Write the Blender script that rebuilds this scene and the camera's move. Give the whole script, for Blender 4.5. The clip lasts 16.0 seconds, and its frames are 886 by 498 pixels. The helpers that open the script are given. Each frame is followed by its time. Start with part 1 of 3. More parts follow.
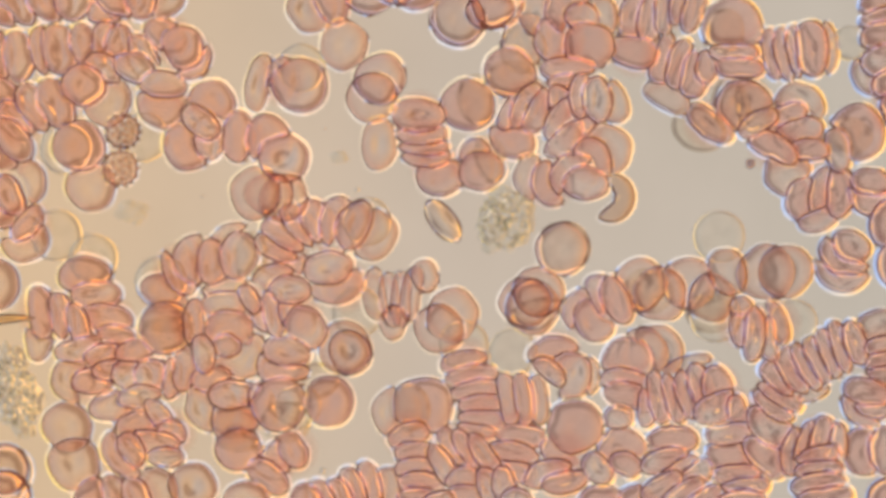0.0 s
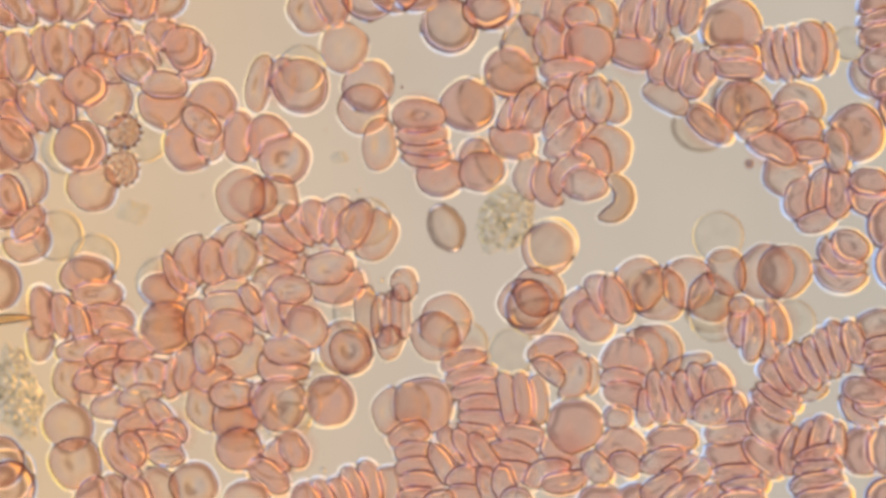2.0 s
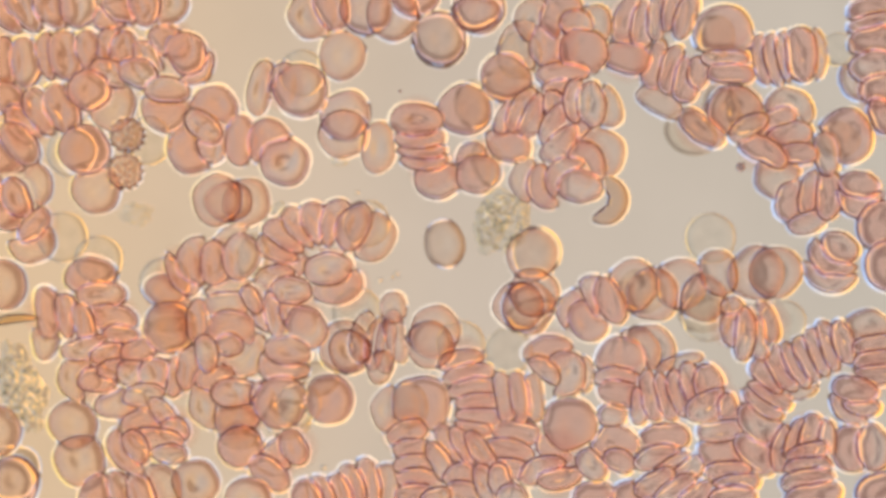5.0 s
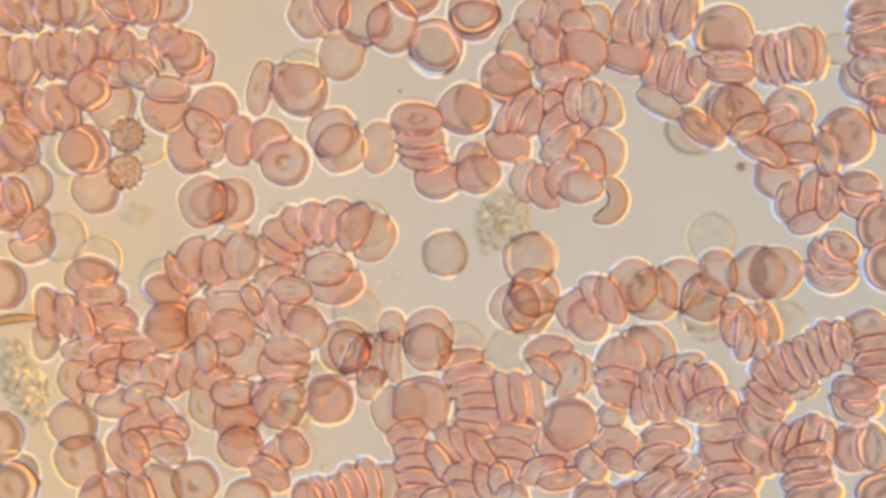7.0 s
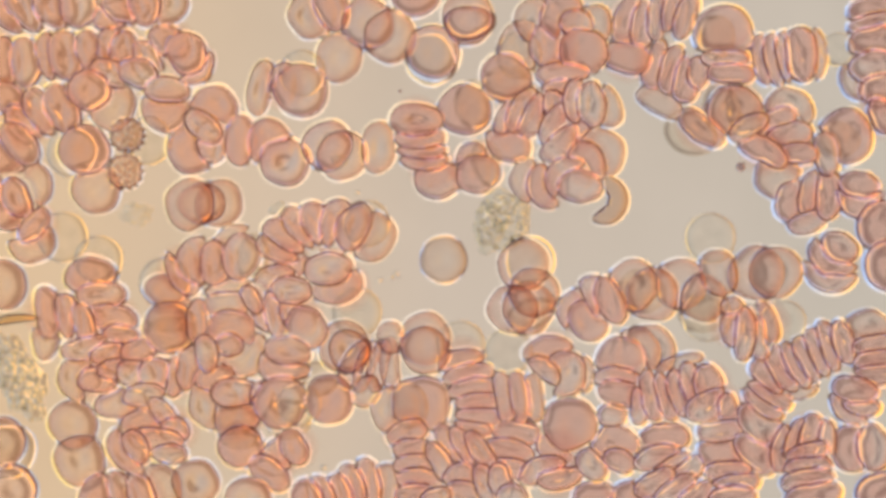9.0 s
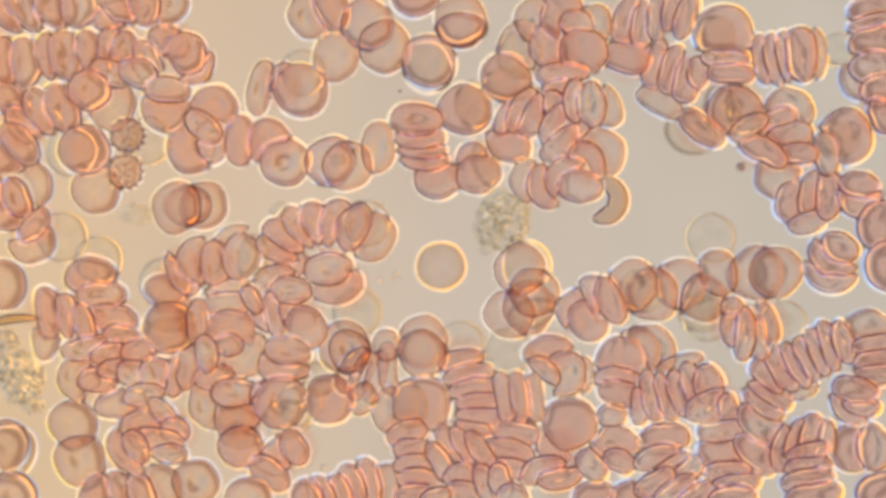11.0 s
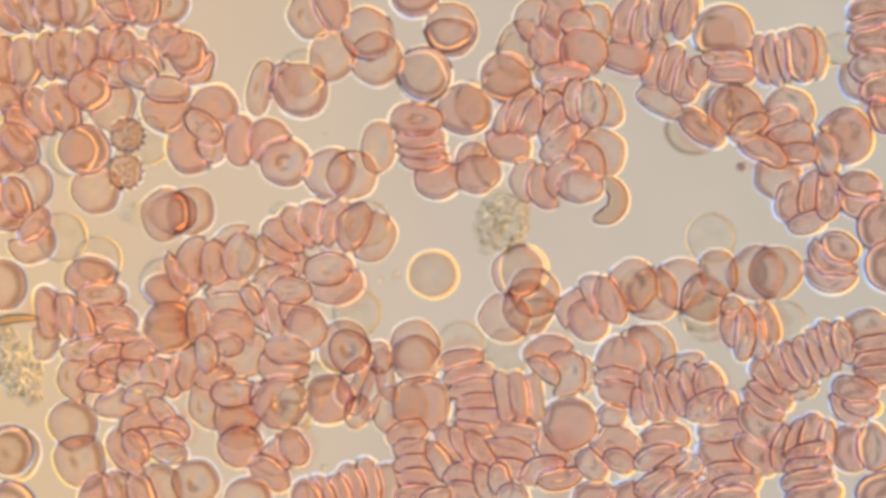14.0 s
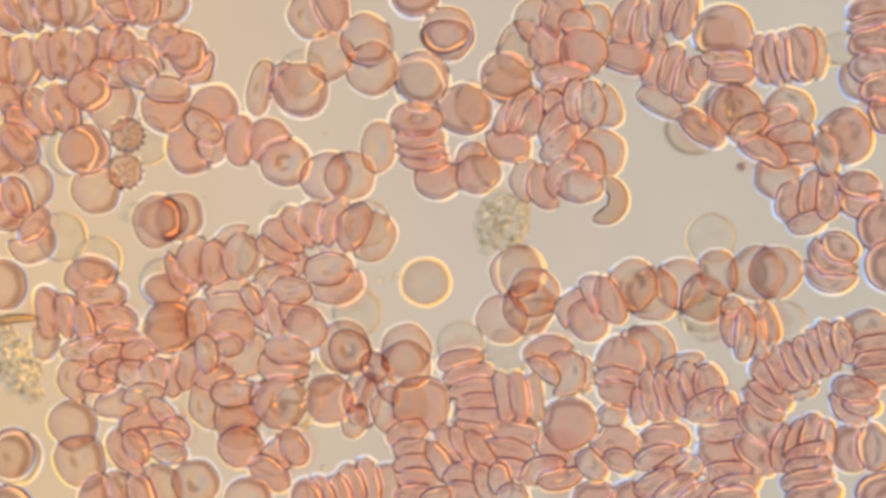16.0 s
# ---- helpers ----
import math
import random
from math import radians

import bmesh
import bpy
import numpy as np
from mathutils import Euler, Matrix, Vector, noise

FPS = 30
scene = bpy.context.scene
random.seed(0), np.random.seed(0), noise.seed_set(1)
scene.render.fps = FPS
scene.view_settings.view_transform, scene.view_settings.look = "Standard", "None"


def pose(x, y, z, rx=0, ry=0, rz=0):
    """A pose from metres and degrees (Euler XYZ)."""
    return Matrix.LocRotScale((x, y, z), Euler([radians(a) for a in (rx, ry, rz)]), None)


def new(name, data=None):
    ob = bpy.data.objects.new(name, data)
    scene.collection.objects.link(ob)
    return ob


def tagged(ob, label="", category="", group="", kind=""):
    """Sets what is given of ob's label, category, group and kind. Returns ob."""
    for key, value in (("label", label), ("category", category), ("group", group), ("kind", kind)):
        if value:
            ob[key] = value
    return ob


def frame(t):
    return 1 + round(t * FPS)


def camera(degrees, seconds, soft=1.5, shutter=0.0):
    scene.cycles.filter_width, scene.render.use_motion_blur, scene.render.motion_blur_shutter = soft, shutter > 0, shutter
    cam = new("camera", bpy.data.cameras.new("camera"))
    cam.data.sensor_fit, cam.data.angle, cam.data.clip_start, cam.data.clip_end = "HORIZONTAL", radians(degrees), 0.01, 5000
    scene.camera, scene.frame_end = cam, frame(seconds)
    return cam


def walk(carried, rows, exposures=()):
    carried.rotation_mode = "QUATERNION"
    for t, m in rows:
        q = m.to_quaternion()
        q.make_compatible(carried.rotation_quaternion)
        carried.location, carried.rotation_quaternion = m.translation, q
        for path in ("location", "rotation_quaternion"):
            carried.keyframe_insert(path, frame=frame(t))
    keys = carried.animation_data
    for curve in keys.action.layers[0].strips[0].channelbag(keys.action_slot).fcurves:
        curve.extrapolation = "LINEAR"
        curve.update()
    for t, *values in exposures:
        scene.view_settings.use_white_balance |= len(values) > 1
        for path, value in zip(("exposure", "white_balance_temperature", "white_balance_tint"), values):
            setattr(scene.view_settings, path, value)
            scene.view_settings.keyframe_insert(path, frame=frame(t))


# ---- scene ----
# The field of a light microscope, enlarged ten thousand times: 1 cm here is 1 micrometre on the slide.
# Places on the slide are given in divisions of the stage graticule: u to the right, v towards the near edge.
DIV = 0.000867          # one division
U0, V0 = 784, 441       # the optical axis
HIGH = 51.926           # the objective's height at rest
cam = camera(1.5, 16.0, soft=4.25)


def eye(u, v, zoom):
    return pose((u - U0) * DIV, (V0 - v) * DIV, HIGH / zoom)


walk(cam, [
    (0.0, eye(779.6, 443.5, 1.0229)),
    (0.5, eye(782.7, 441.7, 1.0033)),
    (1.0, eye(780.9, 442.8, 1.0127)),
    (1.5, eye(778.2, 444.1, 1.0260)),
    (2.0, eye(779.5, 443.3, 1.0193)),
    (2.5, eye(781.3, 442.8, 1.0127)),
    (3.0, eye(782.4, 441.8, 1.0071)),
    (3.5, eye(784.0, 441.0, 1.0000)),
    (4.0, eye(784.0, 441.0, 1.0000)),
    (7.0, eye(784.0, 441.0, 1.0000)),
    (9.0, eye(784.0, 441.0, 1.0000)),
    (11.5, eye(784.0, 441.0, 1.0000)),
    (12.5, eye(784.0, 441.0, 1.0000)),
    (14.0, eye(784.0, 441.0, 1.0000)),
    (16.0, eye(784.0, 441.0, 1.0000)),
], exposures=[(0, -0.07), (0.5, -0.01), (1.0, -0.04), (1.5, -0.06), (2.5, -0.03), (3.5, 0.0), (16, 0.0)])

# ---- light: the condenser's lamp far below the slide ----
LAMP_DROP = 60.0
world = bpy.data.worlds.new("dark_room")
world.use_nodes = True
world.node_tree.nodes["Background"].inputs[0].default_value = (0.30, 0.26, 0.27, 1)
scene.world = world
scene.view_settings.exposure = 0.0


# ---- materials ----
def material(name):
    m = bpy.data.materials.new(name)
    m.use_nodes = True
    m.node_tree.nodes.clear()
    out = m.node_tree.nodes.new("ShaderNodeOutputMaterial")
    return m, m.node_tree, out


def node(tree, kind, links=(), **values):
    n = tree.nodes.new(kind)
    for key, value in values.items():
        if key.startswith("in_"):
            n.inputs[int(key[3:])].default_value = value
    for i, socket in links:
        tree.links.new(socket, n.inputs[i])
    return n


def maths(tree, op, a, b=0.0):
    n = tree.nodes.new("ShaderNodeMath")
    n.operation = op
    for i, s in ((0, a), (1, b)):
        if isinstance(s, (int, float)):
            n.inputs[i].default_value = s
        else:
            tree.links.new(s, n.inputs[i])
    return n.outputs[0]


def ramp(tree, fac, stops):
    n = tree.nodes.new("ShaderNodeValToRGB")
    el = n.color_ramp.elements
    while len(el) < len(stops):
        el.new(0.5)
    for e, (p, c) in zip(el, stops):
        e.position = p
        e.color = (*c, 1)
    tree.links.new(fac, n.inputs[0])
    return n.outputs[0]


def mixed(tree, fac, a, b, mode="MIX"):
    n = tree.nodes.new("ShaderNodeMix")
    n.data_type, n.blend_type = "RGBA", mode
    for s, i in ((fac, 0), (a, 6), (b, 7)):
        if isinstance(s, (int, float)):
            n.inputs[i].default_value = s
        elif isinstance(s, tuple):
            n.inputs[i].default_value = (*s, 1)
        else:
            tree.links.new(s, n.inputs[i])
    return n.outputs[2]


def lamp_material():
    """Condenser light; ring, dark stop and hues are added for halos, outlines, colour fringes."""
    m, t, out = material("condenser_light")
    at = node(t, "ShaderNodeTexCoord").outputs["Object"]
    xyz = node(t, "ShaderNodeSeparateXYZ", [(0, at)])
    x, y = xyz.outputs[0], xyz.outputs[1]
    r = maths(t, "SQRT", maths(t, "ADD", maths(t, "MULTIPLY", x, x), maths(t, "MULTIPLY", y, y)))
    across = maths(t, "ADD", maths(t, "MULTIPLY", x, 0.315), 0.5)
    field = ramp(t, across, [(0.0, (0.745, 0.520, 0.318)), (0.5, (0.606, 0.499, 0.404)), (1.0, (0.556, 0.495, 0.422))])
    ring = ramp(t, maths(t, "DIVIDE", r, 24.0), HALO_RING)
    # the lens's colour fringes at cell edges, painted into the lamp by radius
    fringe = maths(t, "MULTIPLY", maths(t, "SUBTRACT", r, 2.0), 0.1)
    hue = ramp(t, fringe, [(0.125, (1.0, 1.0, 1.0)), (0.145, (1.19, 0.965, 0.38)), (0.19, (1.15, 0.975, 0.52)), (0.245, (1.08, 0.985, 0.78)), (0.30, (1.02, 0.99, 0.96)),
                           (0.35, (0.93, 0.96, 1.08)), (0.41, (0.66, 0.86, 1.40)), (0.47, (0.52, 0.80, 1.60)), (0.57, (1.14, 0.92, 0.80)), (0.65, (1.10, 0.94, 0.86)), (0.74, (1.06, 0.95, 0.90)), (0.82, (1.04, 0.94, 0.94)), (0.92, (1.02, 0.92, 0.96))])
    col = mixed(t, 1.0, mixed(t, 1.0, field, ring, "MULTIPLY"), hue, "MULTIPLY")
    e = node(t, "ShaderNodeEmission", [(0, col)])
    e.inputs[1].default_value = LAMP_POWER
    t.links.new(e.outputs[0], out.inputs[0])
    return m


HALO_SKIRT = 0.088           # a clear edge added to make the bright halo, against a cell's radius
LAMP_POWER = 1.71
# rays bent by cell edges land on these bands: bright halo, dark outline
HALO_RING = [(0.0, (0.615, 0.615, 0.615)), (0.066, (0.615, 0.615, 0.615)), (0.083, (0.395, 0.365, 0.365)), (0.104, (0.38, 0.35, 0.35)),
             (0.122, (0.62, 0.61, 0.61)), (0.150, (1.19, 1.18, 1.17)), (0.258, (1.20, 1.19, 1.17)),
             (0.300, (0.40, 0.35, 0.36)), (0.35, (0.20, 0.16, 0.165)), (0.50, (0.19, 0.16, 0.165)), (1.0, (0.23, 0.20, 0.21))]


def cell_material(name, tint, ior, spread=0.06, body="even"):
    """Clear watery body that refracts and takes up a little blue and green light; each cell a bit different.
    body: soft rim shading painted into the tint by radius, standing for thickness. disc: pale in the dimple, deep
    towards the rim; full: a little milder at the rim."""
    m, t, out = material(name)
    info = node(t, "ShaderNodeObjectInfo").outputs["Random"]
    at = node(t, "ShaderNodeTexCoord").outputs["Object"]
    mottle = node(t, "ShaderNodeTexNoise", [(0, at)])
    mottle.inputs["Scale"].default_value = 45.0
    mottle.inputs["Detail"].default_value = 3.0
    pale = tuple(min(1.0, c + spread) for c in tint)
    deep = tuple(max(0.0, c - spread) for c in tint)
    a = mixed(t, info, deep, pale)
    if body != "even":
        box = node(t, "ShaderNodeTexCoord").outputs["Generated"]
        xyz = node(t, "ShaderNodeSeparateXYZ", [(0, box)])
        x = maths(t, "MULTIPLY", maths(t, "SUBTRACT", xyz.outputs[0], 0.5), 2.0 * (1 + HALO_SKIRT))
        y = maths(t, "MULTIPLY", maths(t, "SUBTRACT", xyz.outputs[1], 0.5), 2.0 * (1 + HALO_SKIRT))
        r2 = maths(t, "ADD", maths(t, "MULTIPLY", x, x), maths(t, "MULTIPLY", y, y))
        # pillow shading in the colour: pale middle, deeper band near the rim
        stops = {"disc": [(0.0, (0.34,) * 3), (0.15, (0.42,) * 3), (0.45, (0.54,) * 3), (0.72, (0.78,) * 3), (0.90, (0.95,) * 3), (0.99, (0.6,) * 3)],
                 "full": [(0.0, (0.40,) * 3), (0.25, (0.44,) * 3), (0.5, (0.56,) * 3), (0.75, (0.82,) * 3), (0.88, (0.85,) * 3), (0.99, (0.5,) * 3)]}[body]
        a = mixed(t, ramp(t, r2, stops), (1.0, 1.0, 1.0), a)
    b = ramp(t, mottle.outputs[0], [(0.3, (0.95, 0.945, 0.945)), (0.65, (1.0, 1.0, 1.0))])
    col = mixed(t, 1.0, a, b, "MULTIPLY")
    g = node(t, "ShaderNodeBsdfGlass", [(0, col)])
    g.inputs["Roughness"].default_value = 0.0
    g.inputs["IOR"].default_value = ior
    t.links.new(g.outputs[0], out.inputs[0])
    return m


def slide_material():
    m, t, out = material("slide_glass")
    at = node(t, "ShaderNodeTexCoord").outputs["Object"]
    n1 = node(t, "ShaderNodeTexNoise", [(0, at)])
    n1.inputs["Scale"].default_value = 4.0
    n1.inputs["Detail"].default_value = 4.0
    col = ramp(t, n1.outputs[0], [(0.3, (0.955, 0.955, 0.95)), (0.7, (1, 1, 1))])
    tr = node(t, "ShaderNodeBsdfTransparent", [(0, col)])
    t.links.new(tr.outputs[0], out.inputs[0])
    return m


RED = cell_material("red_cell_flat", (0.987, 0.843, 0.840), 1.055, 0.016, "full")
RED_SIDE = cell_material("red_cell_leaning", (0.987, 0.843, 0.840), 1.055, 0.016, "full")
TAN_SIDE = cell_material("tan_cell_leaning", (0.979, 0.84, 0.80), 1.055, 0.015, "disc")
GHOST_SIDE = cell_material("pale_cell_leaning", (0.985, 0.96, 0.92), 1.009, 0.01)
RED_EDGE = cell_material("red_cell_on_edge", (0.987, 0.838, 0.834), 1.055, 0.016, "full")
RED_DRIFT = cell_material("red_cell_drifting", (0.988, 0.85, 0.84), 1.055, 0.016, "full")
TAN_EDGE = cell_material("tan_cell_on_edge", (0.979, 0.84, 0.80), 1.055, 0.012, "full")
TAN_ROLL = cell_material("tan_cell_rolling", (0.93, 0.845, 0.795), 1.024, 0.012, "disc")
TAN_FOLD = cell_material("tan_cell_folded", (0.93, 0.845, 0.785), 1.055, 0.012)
# clear edge added round cells for their halos; the droplets use it too
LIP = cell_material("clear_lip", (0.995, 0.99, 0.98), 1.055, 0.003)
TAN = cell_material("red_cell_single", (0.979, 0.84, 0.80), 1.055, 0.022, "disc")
GHOST = cell_material("pale_cell", (0.989, 0.982, 0.962), 1.022, 0.01)
GRANULE = cell_material("granular_plasma", (0.93, 0.94, 0.90), 1.05, 0.02)
SPIKY = cell_material("crenated_cell", (0.97, 0.89, 0.84), 1.055, 0.01)
DARK = cell_material("dark_particle", (0.76, 0.69, 0.74), 1.03, 0.02)
PLASMA = cell_material("white_cell_plasma", (0.982, 0.986, 0.968), 1.045, 0.005)
PLASMA_FAINT = cell_material("platelet_plasma", (0.985, 0.985, 0.97), 1.024, 0.005)
SLIVER = cell_material("splinter_glass", (0.84, 0.75, 0.60), 1.12, 0.01)
SLIDE = slide_material()


def underlay_material():
    """A soft pink stain without edge, densest in the middle, added to even the clusters' tint."""
    m, t, out = material("pink_underlay")
    box = node(t, "ShaderNodeTexCoord").outputs["Generated"]
    xyz = node(t, "ShaderNodeSeparateXYZ", [(0, box)])
    x = maths(t, "MULTIPLY", maths(t, "SUBTRACT", xyz.outputs[0], 0.5), 2.0)
    y = maths(t, "MULTIPLY", maths(t, "SUBTRACT", xyz.outputs[1], 0.5), 2.0)
    r2 = maths(t, "ADD", maths(t, "MULTIPLY", x, x), maths(t, "MULTIPLY", y, y))
    col = ramp(t, r2, [(0.0, (0.998, 0.895, 0.868)), (0.35, (0.998, 0.922, 0.902)), (0.7, (0.999, 0.970, 0.962)), (0.95, (1.0, 1.0, 1.0))])
    tr = node(t, "ShaderNodeBsdfTransparent", [(0, col)])
    t.links.new(tr.outputs[0], out.inputs[0])
    return m


UNDERLAY = underlay_material()


# ---- building helpers ----
def mesh_of(name, bm, mat):
    me = bpy.data.meshes.new(name)
    bm.to_mesh(me)
    bm.free()
    for p in me.polygons:
        p.use_smooth = True
    me.materials.append(mat)
    return me


def part(name, bm, mat, parent, label=""):
    ob = new(name, mesh_of(name, bm, mat))
    ob.parent = parent
    return tagged(ob, label)


# ---- structure ----
def glass_slide():
    bm = bmesh.new()
    bmesh.ops.create_cube(bm, size=1.0, matrix=Matrix.Translation((0, 0, -0.05)) @ Matrix.Diagonal((3.2, 2.2, 0.1, 1)))
    bmesh.ops.bevel(bm, geom=bm.edges[:], offset=0.01, segments=2, affect="EDGES")
    me = mesh_of("slide", bm, SLIDE)
    for p in me.polygons:
        p.use_smooth = False
    tagged(new("ground_slide", me), "clear glass microscope slide under the blood cells", "glass slide", kind="structure")


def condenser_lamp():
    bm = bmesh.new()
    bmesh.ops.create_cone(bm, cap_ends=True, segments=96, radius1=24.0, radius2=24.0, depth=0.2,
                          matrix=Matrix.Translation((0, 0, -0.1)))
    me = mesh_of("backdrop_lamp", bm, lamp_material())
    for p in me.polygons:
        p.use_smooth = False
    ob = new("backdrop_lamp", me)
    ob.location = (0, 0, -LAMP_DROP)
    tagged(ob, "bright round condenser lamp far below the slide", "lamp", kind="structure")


glass_slide()
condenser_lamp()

# ---- the cells ----
DIAM = 90 * DIV         # a red cell's width
THICK = 0.30            # its rim's thickness against its width


def lathe(name, mat, waves, prof, centre, segs, lip=None):
    """A disc turned round z from its upper profile; its lower side is the same; lip: the outer radius of a clear thin edge."""
    bm = bmesh.new()
    top, low = bm.verts.new((0, 0, centre)), bm.verts.new((0, 0, -centre))

    def ring(s, z):
        out = []
        for j in range(segs):
            a = 2 * math.pi * j / segs
            r = s * DIAM / 2 * (1 + s * s * sum(w * math.sin(k * a + p) for k, w, p in waves))
            bend = 0.12 * r * r / DIAM * waves[0][1] / 0.03 * math.sin(2 * a + waves[1][2])
            out.append(bm.verts.new((r * math.cos(a), r * math.sin(a), z + bend)))
        return out

    def band(p, q, flip, slot=0):
        for j in range(segs):
            k = (j + 1) % segs
            f = (p[j], q[j], q[k], p[k])
            bm.faces.new(f if not flip else f[::-1]).material_index = slot

    ups = [ring(s, z) for s, z in prof]
    downs = [ring(s, -z) for s, z in prof]
    rim = ring(lip or 1.0, 0.0)
    for j in range(segs):
        k = (j + 1) % segs
        bm.faces.new((top, ups[0][j], ups[0][k]))
        bm.faces.new((low, downs[0][k], downs[0][j]))
    for side, flip in ((ups, False), (downs, True)):
        for p, q in zip(side, side[1:]):
            band(p, q, flip)
        band(side[-1], rim, flip, 1 if lip else 0)
    if lip:
        for loop in (rim, ups[-1], downs[-1]):
            for j in range(segs):
                bm.edges.get((loop[j], loop[(j + 1) % segs])).smooth = False
    me = mesh_of(name, bm, mat)
    me.materials.append(LIP)
    return me


def waviness(seed, rough):
    rnd = random.Random(seed)
    return [(k, rnd.uniform(-1, 1) * rough / k ** 0.5, rnd.uniform(0, 6.28)) for k in (2, 3, 4, 5, 6)]


CREASE = 7              # where the round top of a profile breaks into its shoulder


def dome(half, dimple, foot=0.22, brink=0.89):
    """The profile of a plump disc with a dimple: a rounded top, then a steep shoulder down to a low foot."""
    out = []
    for i in range(1, CREASE + 2):
        q = brink * i / (CREASE + 1)
        out.append((q, half * (0.76 + 0.24 * (1 - (q / brink) ** 3)) * (1 - dimple * math.exp(-(q / 0.42) ** 2))))
    edge = out[-1][1]
    for f in (0.36, 0.70, 1.0):
        out.append((brink + (1 - brink) * f, edge + (foot * half - edge) * f))
    return out


def pillow_mesh(name, mat, seed, rough=0.02, dimple=0.12, segs=56, lip=1.08):
    """Plump rounded disc, as the cells look that lean or stand on edge."""
    half = THICK * DIAM / 2
    n = 14
    prof = []
    for i in range(1, n):
        s = math.sin(math.pi / 2 * i / n)
        prof.append((s, math.hypot(0.23 * half, half * (1 - s ** 4.5) ** 0.5 * (1 - dimple * math.exp(-(s / 0.45) ** 2)))))
    prof.append((1.0, 0.23 * half))
    return lathe(name, mat, waviness(seed, rough), prof, half * (1 - dimple), segs, lip)


def oval_mesh(name, mat, k, seed, bow=0.0, rough=0.03, segs=52):
    """A disc squeezed to an oval k times as wide as long, bowed sideways, with the same steep shoulder and clear lip."""
    waves = waviness(seed, rough)
    half = THICK * DIAM / 2
    near = 0.87 if k > 0.56 else 0.90
    foot, lip = (0.25 * half, 1 + 0.95 * HALO_SKIRT) if k > 0.56 else (0.18 * half, 1 + 0.5 * HALO_SKIRT)
    power = 2.0 / (2.0 + 1.2 * max(0.0, 0.62 - k) / 0.3)
    bm = bmesh.new()

    def ring(s, z):
        inner = min(s, near)
        grow = (s - inner) * DIAM / 2
        out = []
        for j in range(segs):
            a = 2 * math.pi * j / segs
            c, d = math.cos(a), math.sin(a)
            w = 1 + inner * inner * sum(q * math.sin(n * a + p) for n, q, p in waves)
            x = math.copysign(abs(c) ** power, c) * (inner * DIAM / 2 * w)
            y = math.copysign(abs(d) ** power, d) * (inner / near * (k - 1 + near) * DIAM / 2 * w)
            e = Vector((c * k, d, 0)).normalized()
            x, y = x + e.x * grow, y + e.y * grow
            out.append(bm.verts.new((x, y + bow * DIAM * ((2 * x / DIAM) ** 2 - 0.4), z)))
        return out

    prof = dome(half, 0.11, foot / half)
    ups, downs = [ring(s, z) for s, z in prof], [ring(s, -z) for s, z in prof]
    rim = ring(lip, 0.0)
    mid = -0.4 * bow * DIAM
    top, low = bm.verts.new((0, mid, 0.89 * half)), bm.verts.new((0, mid, -0.89 * half))
    for j in range(segs):
        n = (j + 1) % segs
        bm.faces.new((top, ups[0][j], ups[0][n]))
        bm.faces.new((low, downs[0][n], downs[0][j]))
        for side, flip in ((ups, False), (downs, True)):
            for p, q in zip(side, side[1:] + [rim]):
                f = (p[j], q[j], q[n], p[n])
                bm.faces.new(f[::-1] if flip else f).material_index = 1 if q is rim else 0
    for loop in (rim, ups[-1], downs[-1], ups[CREASE], downs[CREASE]):
        for j in range(segs):
            bm.edges.get((loop[j], loop[(j + 1) % segs])).smooth = False
    me = mesh_of(name, bm, mat)
    me.materials.append(mat if mat is GHOST_SIDE else LIP)
    return me


def flat_mesh(name, mat, seed, rough=0.012, segs=56):
    """A thin, washed-out disc with a gentle bevel and a sharp edge."""
    prof = [(0.3, 0.066), (0.6, 0.071), (0.86, 0.072), (0.9, 0.056), (0.965, 0.03)]
    return lathe(name, mat, waviness(seed, rough), [(a, z * DIAM) for a, z in prof], 0.064 * DIAM, segs)


OVALS = (0.39, 0.62, 0.70, 0.80)
# nearly tintless ovals, most of them added only for inner arcs of clusters
PALE_OVALS = [[oval_mesh("pale_oval_cell", GHOST_SIDE, k, 10 * i + 5 + int(90 * k), (0.09, -0.09, 0.04, -0.05, 0.0)[i] * (1.0 if k < 0.56 else 0.35))
               for i in range(5)] for k in OVALS]
PALE_DISCS = [flat_mesh("pale_cell", GHOST, 10 * i + 5) for i in range(5)]

LABELS = {
    "red flat": "pinkish-red translucent round blood cell lying flat in a cluster",
    "red oval": "pinkish-red translucent oval blood cell overlapping others in a cluster",
    "red narrow": "pinkish-red translucent narrow blood cell pressed into a coin-like stack",
    "tan flat": "tan translucent round blood cell lying flat on the slide",
    "tan oval": "tan translucent oval blood cell on the slide",
    "tan narrow": "tan translucent narrow bowed blood cell on the slide",
    "ghost flat": "very pale, almost colourless round blood cell on the slide",
    "ghost oval": "very pale, almost colourless oval, mostly added to draw inner arcs in clusters",
    "ghost narrow": "very pale, almost colourless narrow blood cell on the slide",
}
NAMES = {"red": "red_blood_cell", "tan": "single_blood_cell", "ghost": "pale_blood_cell"}
placed, kinds, pressed = [], [], []


